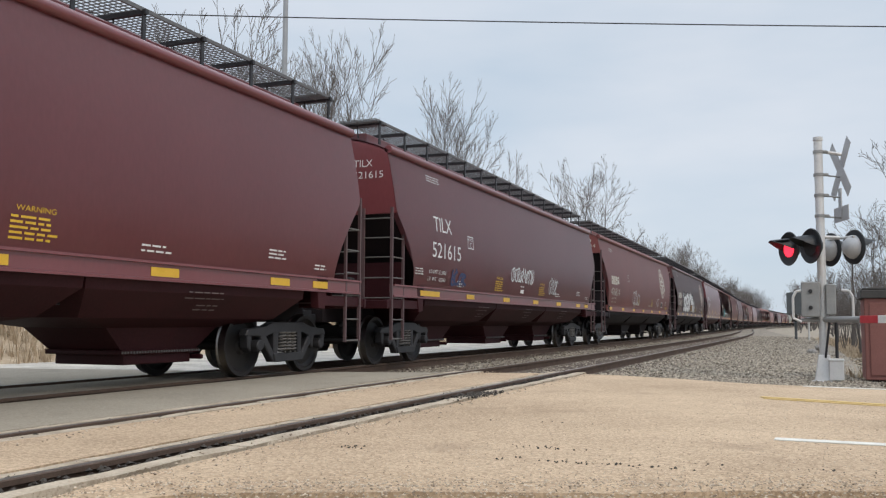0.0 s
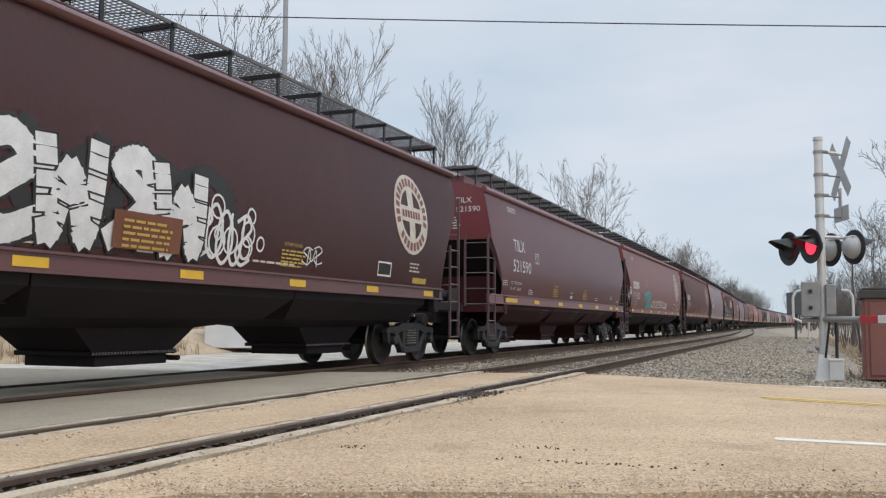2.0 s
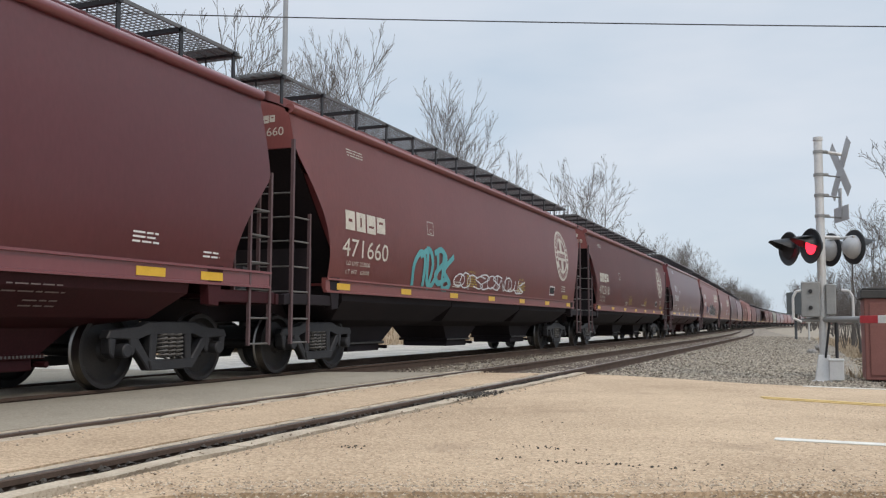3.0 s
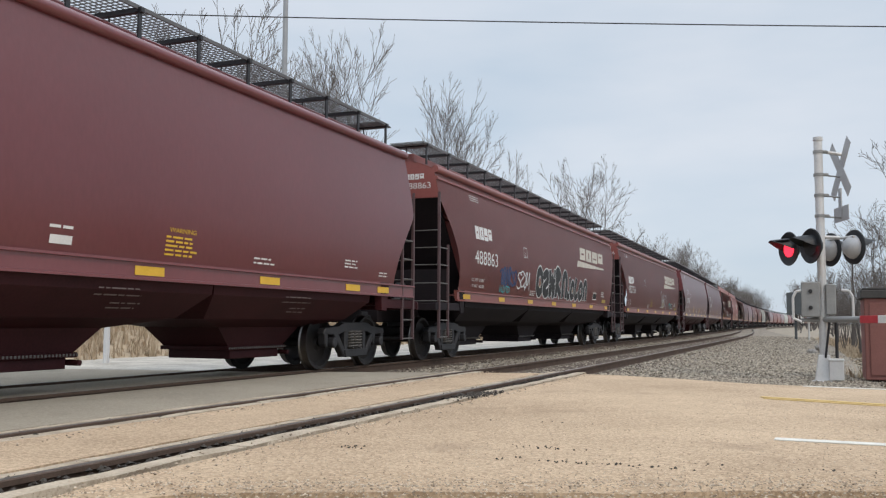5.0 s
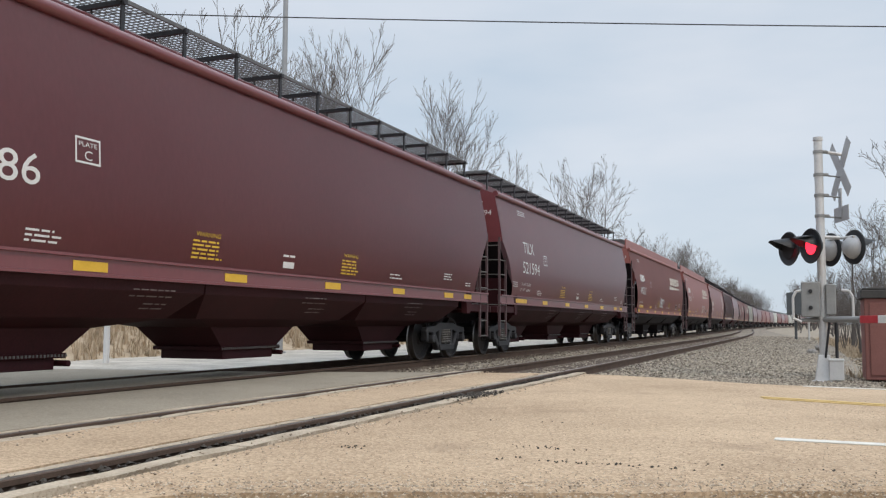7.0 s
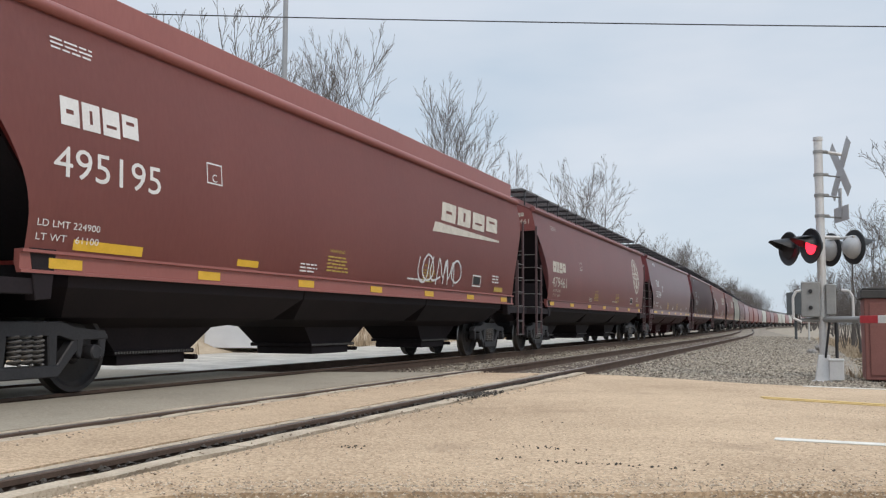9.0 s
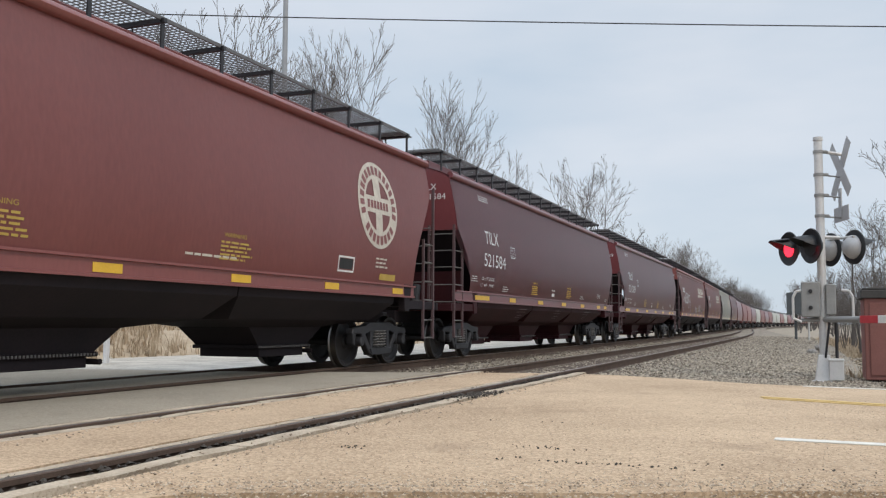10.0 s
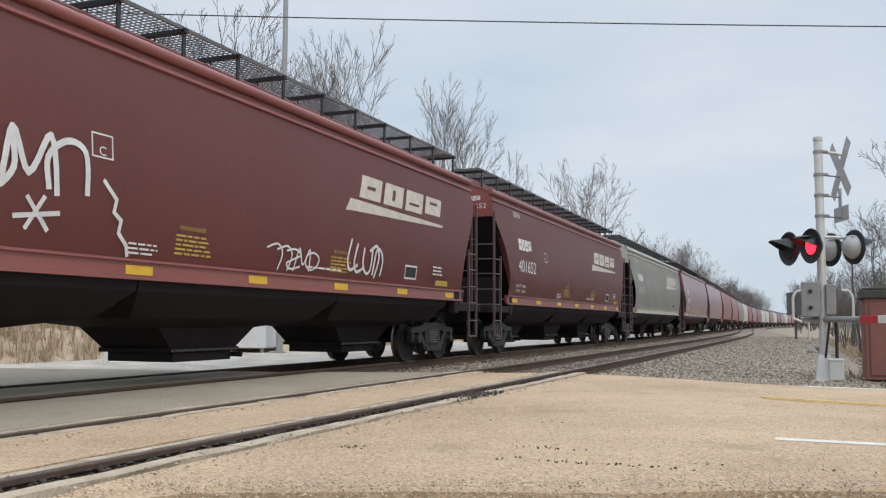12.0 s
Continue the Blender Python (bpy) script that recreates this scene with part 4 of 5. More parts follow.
def hopper_car(style, length, label):
    """A covered hopper car, its front towards -y, standing on the rails."""
    old = style == "old"
    paint = {"tank": PAINT["maroon"], "old": PAINT["brown"], "new": PAINT["red"], "flat": PAINT["light"], "grey": PAINT["grey"]}[style]
    # undersides and end platforms wear colours that already hold their shade
    under = SHADED_BODY if style != "tank" else material_under
    half, top = length / 2, length / 2 - 0.74
    car = tagged(new("hopper_car", None), label, "railway wagon", "cars of the freight train")
    bm = B()
    rod(bm, (0, 0, 0), (0, 0.54, 0), 0.014, 5)
    rung_long = finish(bm, "rung", SPRING)
    bm = B()
    rod(bm, (0, 0, 0), (0.58, 0, 0), 0.013, 5)
    rung_cross = finish(bm, "rung", SPRING)
    zs = [SILL1 + (EAVE - SILL1) * i / 22 for i in range(23)]
    sheet = {}
    for sx in (-1, 1):
        bm = B()
        rows = []
        for z in zs:
            e = top - end_setback(z, style)
            cols = [-e + 2 * e * k / 16 for k in range(17)]
            rows.append([(sx * bulge(z), y, z) for y in cols])
        loft(bm, rows, False, False)
        solid = bmesh.ops.solidify(bm, geom=list(bm.faces), thickness=0.05 * (1 if sx > 0 else -1))
        part("side_wall", bm, paint, car, smooth=True)
        # sill with flanges
        bm = B()
        e = top + 0.02 if style == "tank" else top - 0.95
        prof = [(1.46, SILL0), (1.52, SILL0), (1.52, SILL0 + 0.03), (1.495, SILL0 + 0.035), (1.495, SILL1 - 0.035), (1.535, SILL1 - 0.03), (1.535, SILL1), (1.42, SILL1), (1.42, SILL0 + 0.1)]
        loft(bm, [[(sx * x, y, z) for x, z in prof] for y in (-e - 0.05, e + 0.05)])
        part("side_sill", bm, paint, car)
        # rolled top chord
        bm = B()
        ring = [(1.335 + (0.085 if old else 0.075) * math.cos(a), EAVE + 0.01 + 0.075 * math.sin(a)) for a in [2 * math.pi * i / 10 for i in range(10)]]
        loft(bm, [[(sx * x, y, z) for x, z in ring] for y in (-top, top)])
        part("top_chord", bm, paint, car, smooth=True)
        if style == "flat":
            bm = B()
            box(bm, min(sx * 1.15, sx * 1.20), max(sx * 1.15, sx * 1.20), -top + 0.1, top - 0.1, 4.05, 4.51)
            part("roof_curb", bm, paint, car, bevel=0.01)
        if style in ("new", "grey"):
            bm = B()
            lip = [(0.0, 3.80), (0.035, 3.815), (0.04, 3.85), (0.0, 3.88), (-0.02, 3.84)]
            loft(bm, [[(sx * (bulge(z) + x), y, z) for x, z in lip] for y in (-top, top)])
            part("eave_lip", bm, paint, car, smooth=True)
    bm = B()
    arc = [(-1.34 + 2.68 * i / 12, EAVE + 0.30 * (1 - (abs(-1 + 2 * i / 12)) ** 2.2)) for i in range(13)]
    loft(bm, [[(x, y, z) for x, z in arc] + [(x, y, z - 0.03) for x, z in arc[::-1]] for y in (-top, 0, top)])
    part("roof", bm, paint, car, smooth=True)
    bm = B()
    box(bm, -0.62, 0.62, -top + 0.5, top - 0.5, EAVE + 0.18, EAVE + 0.47)
    part("roof_hatch", bm, paint, car, bevel=0.02)
    # running boards of open grating, on brackets
    bm = B()
    y0, y1 = -top + 0.1, top - 0.1
    for i in range(10):
        x = -0.27 + 0.77 * i / 9
        box(bm, x - 0.004, x + 0.004, y0, y1, -0.014, 0.0)
    n = int((y1 - y0) / 0.085)
    for i in range(n + 1):
        y = y0 + (y1 - y0) * i / n
        box(bm, -0.27, 0.5, y - 0.005, y + 0.005, -0.014, -0.002)
    box(bm, 0.49, 0.51, y0, y1, -0.05, 0.0)
    board_mesh = finish(bm, "running_board", GALV)
    bm = B()
    box(bm, -0.28, 0.56, -0.03, 0.03, -0.09, -0.03)
    box(bm, 0.50, 0.525, -0.03, 0.03, -0.48, -0.03)
    rod(bm, (0.06, 0, -0.33), (0.03, 0, -0.06), 0.015, 4)
    bracket_mesh = finish(bm, "bracket", STEEL_DARK)
    for sx in (-1, 1):
        board = part("running_board", board_mesh, None, car, "", pose(sx * 0.52, 0, 4.50 if style == "flat" else 4.66, 0, 0, 0 if sx > 0 else 180))
        k = -1 if style == "flat" else 14
        for i in range(k + 1):
            part("bracket", bracket_mesh, None, board, "", pose(0, y0 + 0.15 + (y1 - y0 - 0.3) * i / k, 0))
    bm = B()
    for x in (-1.0, -0.8, -0.6, -0.4, -0.2, 0.0, 0.2, 0.4, 0.6, 0.8, 1.0):
        box(bm, x - 0.008, x + 0.008, 0, 0.5, -0.03, 0)
    for y in [0.05 * i for i in range(11)]:
        box(bm, -1.05, 1.05, y - 0.006, y + 0.006, -0.024, 0)
    cross_mesh = finish(bm, "end_walkway", GALV)
    for e in (-1, 1):
        turn = 0 if e < 0 else 180
        part("end_walkway", cross_mesh, None, car, "", pose(0, e * (top - 0.05), 4.47 if style == "flat" else 4.62, 0, 0, turn))
    high = 2.82 if style == "tank" else 3.42
    for e in (-1, 1):
        turn = pose(0, 0, 0, 0, 0, 0 if e < 0 else 180)
        # end sheet: the upper, closed end
        bm = B()
        zz = [high + (EAVE - high) * i / 6 for i in range(7)]
        outline = [(-bulge(z) + 0.01, z) for z in zz] + [(x, z) for x, z in arc[1:-1]] + [(bulge(z) - 0.01, z) for z in zz[::-1]]
        loft(bm, [[(x, -top, z) for x, z in outline], [(x, -top + 0.06, z) for x, z in outline]])
        part("end_sheet", bm, paint, car, "", turn)
        # slope sheet falling to the first hopper; its near-black colour stands in for shade
        bm = B()
        loft(bm, [[(-1.38, -top + 0.05, high), (1.38, -top + 0.05, high), (1.38, -top + 0.05, high + 0.06), (-1.38, -top + 0.05, high + 0.06)], [(-1.36, -top + 1.66, 1.45), (1.36, -top + 1.66, 1.45), (1.36, -top + 1.66, 1.51), (-1.36, -top + 1.66, 1.51)]])
        part("slope_sheet", bm, SHADED_BODY, car, "slope sheet coloured near-black as shade", turn)
        # end platform and stub sill
        bm = B()
        box(bm, -1.5, 1.5, -half + 0.42, -half + 0.50, 1.05, 1.20)
        box(bm, -1.45, 1.45, -half + 0.56, -half + 1.5, 1.12, 1.18)
        for sx in (-1, 1):
            box(bm, sx * 1.40, sx * 1.48, -half + 0.5, -half + 1.9, 1.06, 1.22)
            prism(bm, [(-half + 1.75, 1.52), (-half + 2.1, 1.52), (-half + 2.05, 1.02), (-half + 1.85, 1.0)], sx * 1.36, sx * 1.50)
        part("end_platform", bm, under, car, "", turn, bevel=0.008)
        bm = B()
        box(bm, -0.22, 0.22, -half + 0.35, -half + 3.4, 0.80, 1.12)
        part("stub_sill", bm, SHADED_BODY, car, "", turn, bevel=0.01)
        bm = B()
        box(bm, -0.07, 0.07, -half + 0.05, -half + 0.5, 0.80, 0.95)
        prism(bm, [(-half - 0.06, 0.72), (-half + 0.16, 0.72), (-half + 0.16, 1.02), (-half - 0.06, 1.02)], -0.13, 0.10)
        part("coupler", bm, STEEL_DARK, car, "", turn, bevel=0.015)
        bm = B()
        box(bm, -1.36, 1.36, -top + 0.62, -top + 0.68, 1.18, 1.95)
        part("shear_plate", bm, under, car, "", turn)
        bm = B()
        rod(bm, (0.55, -top - 0.08, 1.25), (0.55, -top + 0.02, 1.62), 0.10, 10)
        rod(bm, (-0.35, -top + 0.2, 1.45), (0.35, -top + 0.2, 1.45), 0.14, 12)
        part("brake_gear", bm, STEEL_DARK, car, "", turn)
        # corner ladders: posts and rungs
        steel = LADDER
        for sx in (-1, 1):
            yp = -half + 0.62
            bm = B()
            box(bm, sx * 1.45, sx * 1.50, yp, yp + 0.045, 0.48, high + 0.10)
            box(bm, sx * 1.455, sx * 1.50, yp + 0.50, yp + 0.54, 0.48, 2.45)
            lad = part("side_ladder", bm, steel, car, "", turn)
            for z in (0.50, 0.85, 1.25, 1.62, 2.0, 2.36):
                part("rung", rung_long, None, lad, "", pose(sx * 1.475, yp, z))
            bm = B()
            box(bm, sx * 0.86, sx * 0.91, yp + 0.02, yp + 0.06, 1.2, high + 0.1)
            lad = part("end_ladder", bm, steel, car, "", turn)
            for z in (1.25, 1.62, 2.0, 2.36, 2.72):
                part("rung", rung_cross, None, lad, "", pose(sx * 0.88, yp + 0.03, z, 0, 0, 0 if sx > 0 else 180))
    # three hoppers with outlet gates, shade painted in by their dark colour
    pitch = (2 * top - 3.2) / 3
    for i in (-1, 0, 1):
        cy = i * pitch
        h = pitch / 2
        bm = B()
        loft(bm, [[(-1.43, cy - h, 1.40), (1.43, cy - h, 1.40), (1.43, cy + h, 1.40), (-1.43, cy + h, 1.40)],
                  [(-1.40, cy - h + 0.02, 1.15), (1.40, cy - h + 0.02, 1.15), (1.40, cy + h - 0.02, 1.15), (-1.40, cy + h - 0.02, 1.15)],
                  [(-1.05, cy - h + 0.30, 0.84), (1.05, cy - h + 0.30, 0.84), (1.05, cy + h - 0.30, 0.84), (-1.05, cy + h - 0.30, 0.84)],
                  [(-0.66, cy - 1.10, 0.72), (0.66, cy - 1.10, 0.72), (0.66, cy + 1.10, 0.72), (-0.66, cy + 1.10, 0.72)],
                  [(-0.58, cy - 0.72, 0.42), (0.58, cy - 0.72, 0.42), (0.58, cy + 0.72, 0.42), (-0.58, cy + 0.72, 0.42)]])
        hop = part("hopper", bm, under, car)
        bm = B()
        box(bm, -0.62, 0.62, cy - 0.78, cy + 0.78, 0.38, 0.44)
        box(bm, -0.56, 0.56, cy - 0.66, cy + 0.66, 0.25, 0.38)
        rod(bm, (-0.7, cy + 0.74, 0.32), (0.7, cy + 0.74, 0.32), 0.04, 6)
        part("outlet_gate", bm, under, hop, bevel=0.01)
        bm = B()
        for k in range(30):
            y = cy - 0.76 + 1.52 * k / 29
            box(bm, 0.62, 0.632, y - 0.012, y + 0.012, 0.395, 0.425)
        tagged(part("bolt_strip", bm, SPRING, hop), kind="stuff")
    bm = B()
    rod(bm, (0.9, -half + 3.0, 1.0), (0.9, half - 3.0, 1.0), 0.025, 6)
    part("brake_pipe", bm, STEEL_DARK, car)
    for e in (-1, 1):
        truck_for(car, e * (half - 2.2), style)
    return car


LADDER = material("dusty_maroon_ladder_paint", (0.075, 0.042, 0.045), (0.135, 0.085, 0.088), 0.6, 0, 3, 40)
# the maroon car paint darkened, with the underside's shade in the colour
material_under = material("shaded_maroon_underbody_paint", (0.024, 0.005, 0.007), (0.055, 0.012, 0.015), 0.6, 0, 1.2, 30, specular=0.2)


# ---- lettering on the curved sides ----
def wrap(bm, out=0.006):
    for v in bm.verts:
        z = v.co.z
        v.co.x = bulge(z) + out + v.co.x


def decal_text(car, text, y0, z0, width, height, mat, name="lettering", label=""):
    bm = B()
    for f in TEXT[text][1]:
        bm.faces.new([bm.verts.new((0, y0 + TEXT[text][0][i][0] * width, z0 + TEXT[text][0][i][1] * height)) for i in f])
    wrap(bm)
    return tagged(part(name, bm, mat, car, label), kind="stuff")


def decal_quads(car, quads, mat, name, label="", out=0.006):
    """Quads as four (y, z) corners."""
    bm = B()
    for q in quads:
        bm.faces.new([bm.verts.new((0, y, z)) for y, z in q])
    wrap(bm, out)
    return tagged(part(name, bm, mat, car, label), kind="stuff")


def bars(y0, z0, w, rows, rh=0.03, gap=0.035, rng_=None, jag=0.25):
    """Rows of small unreadable writing as dashes."""
    out = []
    r = rng_ or random.Random(int(y0 * 100) + rows)
    for i in range(rows):
        z = z0 - i * (rh + gap)
        y, end = y0, y0 + w * (1 - jag * r.random())
        while y < end:
            ln = min(r.uniform(0.06, 0.22), end - y)
            out.append(((y, z), (y + ln, z), (y + ln, z + rh), (y, z + rh)))
            y += ln + 0.03
    return out


def block_letters(y0, z0, w, h, n, slant=0.0):
    """A brand word as n plain blocks, each with its own notch or slot."""
    out = []
    cw = w / n
    cuts = (((0, 1, 0, 0.42), (0, 0.3, 0.42, 0.58), (0.7, 1, 0.42, 0.58), (0, 1, 0.58, 1)),
            ((0, 0.42, 0, 1), (0.42, 0.58, 0, 0.25), (0.42, 0.58, 0.75, 1), (0.58, 1, 0, 1)),
            ((0, 1, 0, 0.30), (0, 0.2, 0.30, 0.42), (0.8, 1, 0.30, 0.42), (0, 1, 0.42, 1)),
            ((0, 1, 0.12, 0.62), (0, 0.25, 0.62, 0.76), (0.75, 1, 0.62, 0.76), (0, 1, 0.76, 1)))
    for i in range(n):
        a, b = y0 + i * cw, cw * 0.86
        for u0, u1, v0, v1 in cuts[i % 4]:
            za, zb = z0 + h * v0, z0 + h * v1
            ya, yb = a + b * u0, a + b * u1
            out.append(((ya + slant * (za - z0), za), (yb + slant * (za - z0), za), (yb + slant * (zb - z0), zb), (ya + slant * (zb - z0), zb)))
    return out


def outline_box(y0, z0, w, h, t=0.022):
    return [((y0, z0), (y0 + w, z0), (y0 + w, z0 + t), (y0, z0 + t)), ((y0, z0 + h - t), (y0 + w, z0 + h - t), (y0 + w, z0 + h), (y0, z0 + h)),
            ((y0, z0 + t), (y0 + t, z0 + t), (y0 + t, z0 + h - t), (y0, z0 + h - t)), ((y0 + w - t, z0 + t), (y0 + w, z0 + t), (y0 + w, z0 + h - t), (y0 + w - t, z0 + h - t))]


def stroke(pts, w):
    """A sprayed line as quads."""
    out = []
    for (a, b) in zip(pts, pts[1:]):
        a, b = Vector(a), Vector(b)
        d = b - a
        if d.length < 1e-4:
            continue
        n = Vector((-d.y, d.x)).normalized() * w / 2
        d = d.normalized() * w * 0.3
        out.append([tuple(p) for p in (a - d - n, b + d - n, b + d + n, a - d + n)])
    return out


SWASHES = (((0, 0), (0.08, 0.85), (0.45, 1.0), (0.8, 0.6), (0.75, 0)), ((0.1, 0.8), (0, 0.3), (0.4, 0), (0.85, 0.25), (0.8, 0.8), (0.4, 1.0), (0.05, 0.7)),
           ((0.95, 0.85), (0.4, 1.0), (0.1, 0.75), (0.5, 0.5), (0.9, 0.25), (0.5, 0), (0, 0.12)), ((0, 1), (0.12, 0), (0.45, 0.75), (0.8, 0), (1.0, 1.05)),
           ((0.1, 0), (0.15, 1.0), (0.75, 0.9), (0.2, 0.5), (0.9, 0.05)), ((0.2, 1.1), (0, 0.4), (0.3, 0), (0.9, 0.2)))


def flowing(pts, steps=5):
    """A smooth line through the points."""
    out = []
    for i in range(len(pts) - 1):
        p0, p1, p2, p3 = (Vector(pts[min(max(k, 0), len(pts) - 1)]) for k in (i - 1, i, i + 1, i + 2))
        for j in range(steps):
            u = j / steps
            out.append(tuple(0.5 * (2 * p1 + (p2 - p0) * u + (2 * p0 - 5 * p1 + 4 * p2 - p3) * u * u + (3 * p1 - p0 - 3 * p2 + p3) * u ** 3)))
    return out + [tuple(pts[-1])]


def tag_lines(seed, y0, z0, w, h, width=0.035, n=7):
    """A sprayed scribble of looped and spiked strokes."""
    r = random.Random(seed)
    out = []
    cw = w / n
    for i in range(n):
        form = SWASHES[r.randrange(len(SWASHES))]
        fu, fv = r.choice(((1, 1), (-1, 1), (1, -1), (-1, -1)))
        form = [(u if fu > 0 else 1 - u, v if fv > 0 else 1 - v) for u, v in form]
        lift, tall, lean = h * r.uniform(-0.05, 0.1), h * r.uniform(0.75, 1.0), r.uniform(-0.05, 0.25)
        out += stroke(flowing([(y0 + cw * (i + 1.7 * u - 0.3) + lean * cw * v, z0 + lift + tall * v) for u, v in form]), width)
    return out


def bubble_piece(car, seed, y0, z0, w, h, n, fill, rim, fat=0.2):
    """A large throw-up: swollen overlapping forms, each with its rim."""
    r = random.Random(seed)
    cw = w / n
    bm_rim, bm_fill = B(), B()
    for i in range(n):
        form = SWASHES[r.randrange(len(SWASHES))]
        flip = r.random() < 0.5
        tall = h * r.uniform(0.82, 1.0) - fat
        line = flowing([(y0 + cw * (i + 0.1 + 0.85 * ((1 - u) if flip else u)), z0 + fat / 2 + tall * v) for u, v in form])
        for bm, width, out in ((bm_rim, fat + 0.07, 0.008 + 0.004 * i), (bm_fill, fat, 0.010 + 0.004 * i)):
            for q in stroke(line, width):
                bm.faces.new([bm.verts.new((out, y, z)) for y, z in q])
    for bm, mat, name, label in ((bm_rim, rim, "graffiti_outline", "sprayed graffiti outline"), (bm_fill, fill, "graffiti_fill", "sprayed graffiti fill")):
        wrap(bm, 0.0)
        tagged(part(name, bm, mat, car, label), kind="stuff")


def bubbles(car, seed, y0, z0, w, h):
    """Sprayed rings beside a large piece."""
    r = random.Random(seed)
    out = []
    for _ in range(9):
        cy, cz, rad = y0 + w * r.random(), z0 + h * r.random() ** 1.3, r.uniform(0.06, 0.2)
        out += stroke([(cy + rad * 0.9 * math.cos(a), cz + rad * math.sin(a)) for a in [2 * math.pi * k / 14 for k in range(15)]], 0.03)
    decal_quads(car, out, SPRAY_WHITE, "graffiti_ring", "white sprayed rings", 0.012)


def ring_logo(car, cy, cz, r):
    """A faded round emblem: rim with bars, and a cross inside."""
    bm = B()

    def band(r0, r1, n=48, a0=0.0, a1=2 * math.pi):
        for i in range(n):
            a, b = a0 + (a1 - a0) * i / n, a0 + (a1 - a0) * (i + 1) / n
            bm.faces.new([bm.verts.new((0, cy + q * math.sin(c), cz + q * math.cos(c))) for q, c in ((r0, a), (r1, a), (r1, b), (r0, b))])
    band(r * 0.62, r)
    for k in range(6):
        w = r * 0.17
        z0, z1 = cz - r * 0.62 + r * 1.24 * k / 6, cz - r * 0.62 + r * 1.24 * (k + 1) / 6
        bm.faces.new([bm.verts.new(p) for p in ((0, cy - w, z0), (0, cy + w, z0), (0, cy + w, z1), (0, cy - w, z1))])
    for y0, y1 in ((-0.62, -0.17), (0.17, 0.62)):
        bm.faces.new([bm.verts.new(p) for p in ((0, cy + r * y0, cz - r * 0.19), (0, cy + r * y1, cz - r * 0.19), (0, cy + r * y1, cz + r * 0.19), (0, cy + r * y0, cz + r * 0.19))])
    wrap(bm)
    logo = part("emblem", bm, CREAM_MARK, car, "faded cream round emblem")
    bm = B()
    for k in range(26):
        a = 2 * math.pi * (k + 0.5) / 26
        if k % 9 == 8:
            continue
        t = Vector((math.cos(a), -math.sin(a)))
        n = Vector((math.sin(a), math.cos(a)))
        c = Vector((cy, cz)) + n * r * 0.81
        bm.faces.new([bm.verts.new((0, *(c + t * u * r * 0.065 + n * v * r * 0.10))) for u, v in ((-1, -1), (1, -1), (1, 1), (-1, 1))])
    for k in range(7):
        y0 = cy - r * 0.55 + r * 1.1 * k / 7
        bm.faces.new([bm.verts.new((0, y, z)) for y, z in ((y0, cz - r * 0.09), (y0 + r * 0.11, cz - r * 0.09), (y0 + r * 0.11, cz + r * 0.09), (y0, cz + r * 0.09))])
    wrap(bm, 0.011)
    tagged(part("emblem_bars", bm, PAINT["brown"], logo), kind="stuff")


def end_marks(car, length, number, mat):
    """The mark and number on the front end sheet."""
    y = -(length / 2 - 0.74) - 0.006
    for k, (text, z, w, h) in enumerate(number):
        bm = B()
        for f in TEXT[text][1]:
            bm.faces.new([bm.verts.new((0.62 + TEXT[text][0][i][0] * w, y, z + TEXT[text][0][i][1] * h)) for i in f])
        part("end_lettering", bm, mat, car)
    bm = B()
    for (x0, z0), (x1, z1), (x2, z2), (x3, z3) in bars(0.15, 3.35, 0.6, 5, 0.025, 0.04):
        bm.faces.new([bm.verts.new(p) for p in ((x0, y, z0), (x1, y, z1), (x2, y, z2), (x3, y, z3))])
    tagged(part("end_stencil", bm, mat, car), kind="stuff")


def reflectors(car, ys, style):
    mesh = {}
    for y, w in ys:
        if w not in mesh:
            bm = B()
            box(bm, 0, 0.006, 0, w, SILL0 + 0.055, SILL0 + 0.16)
            mesh[w] = finish(bm, "reflector", YELLOW_MARK)
        part("reflector", mesh[w], None, car, "", pose(1.496, y, 0))


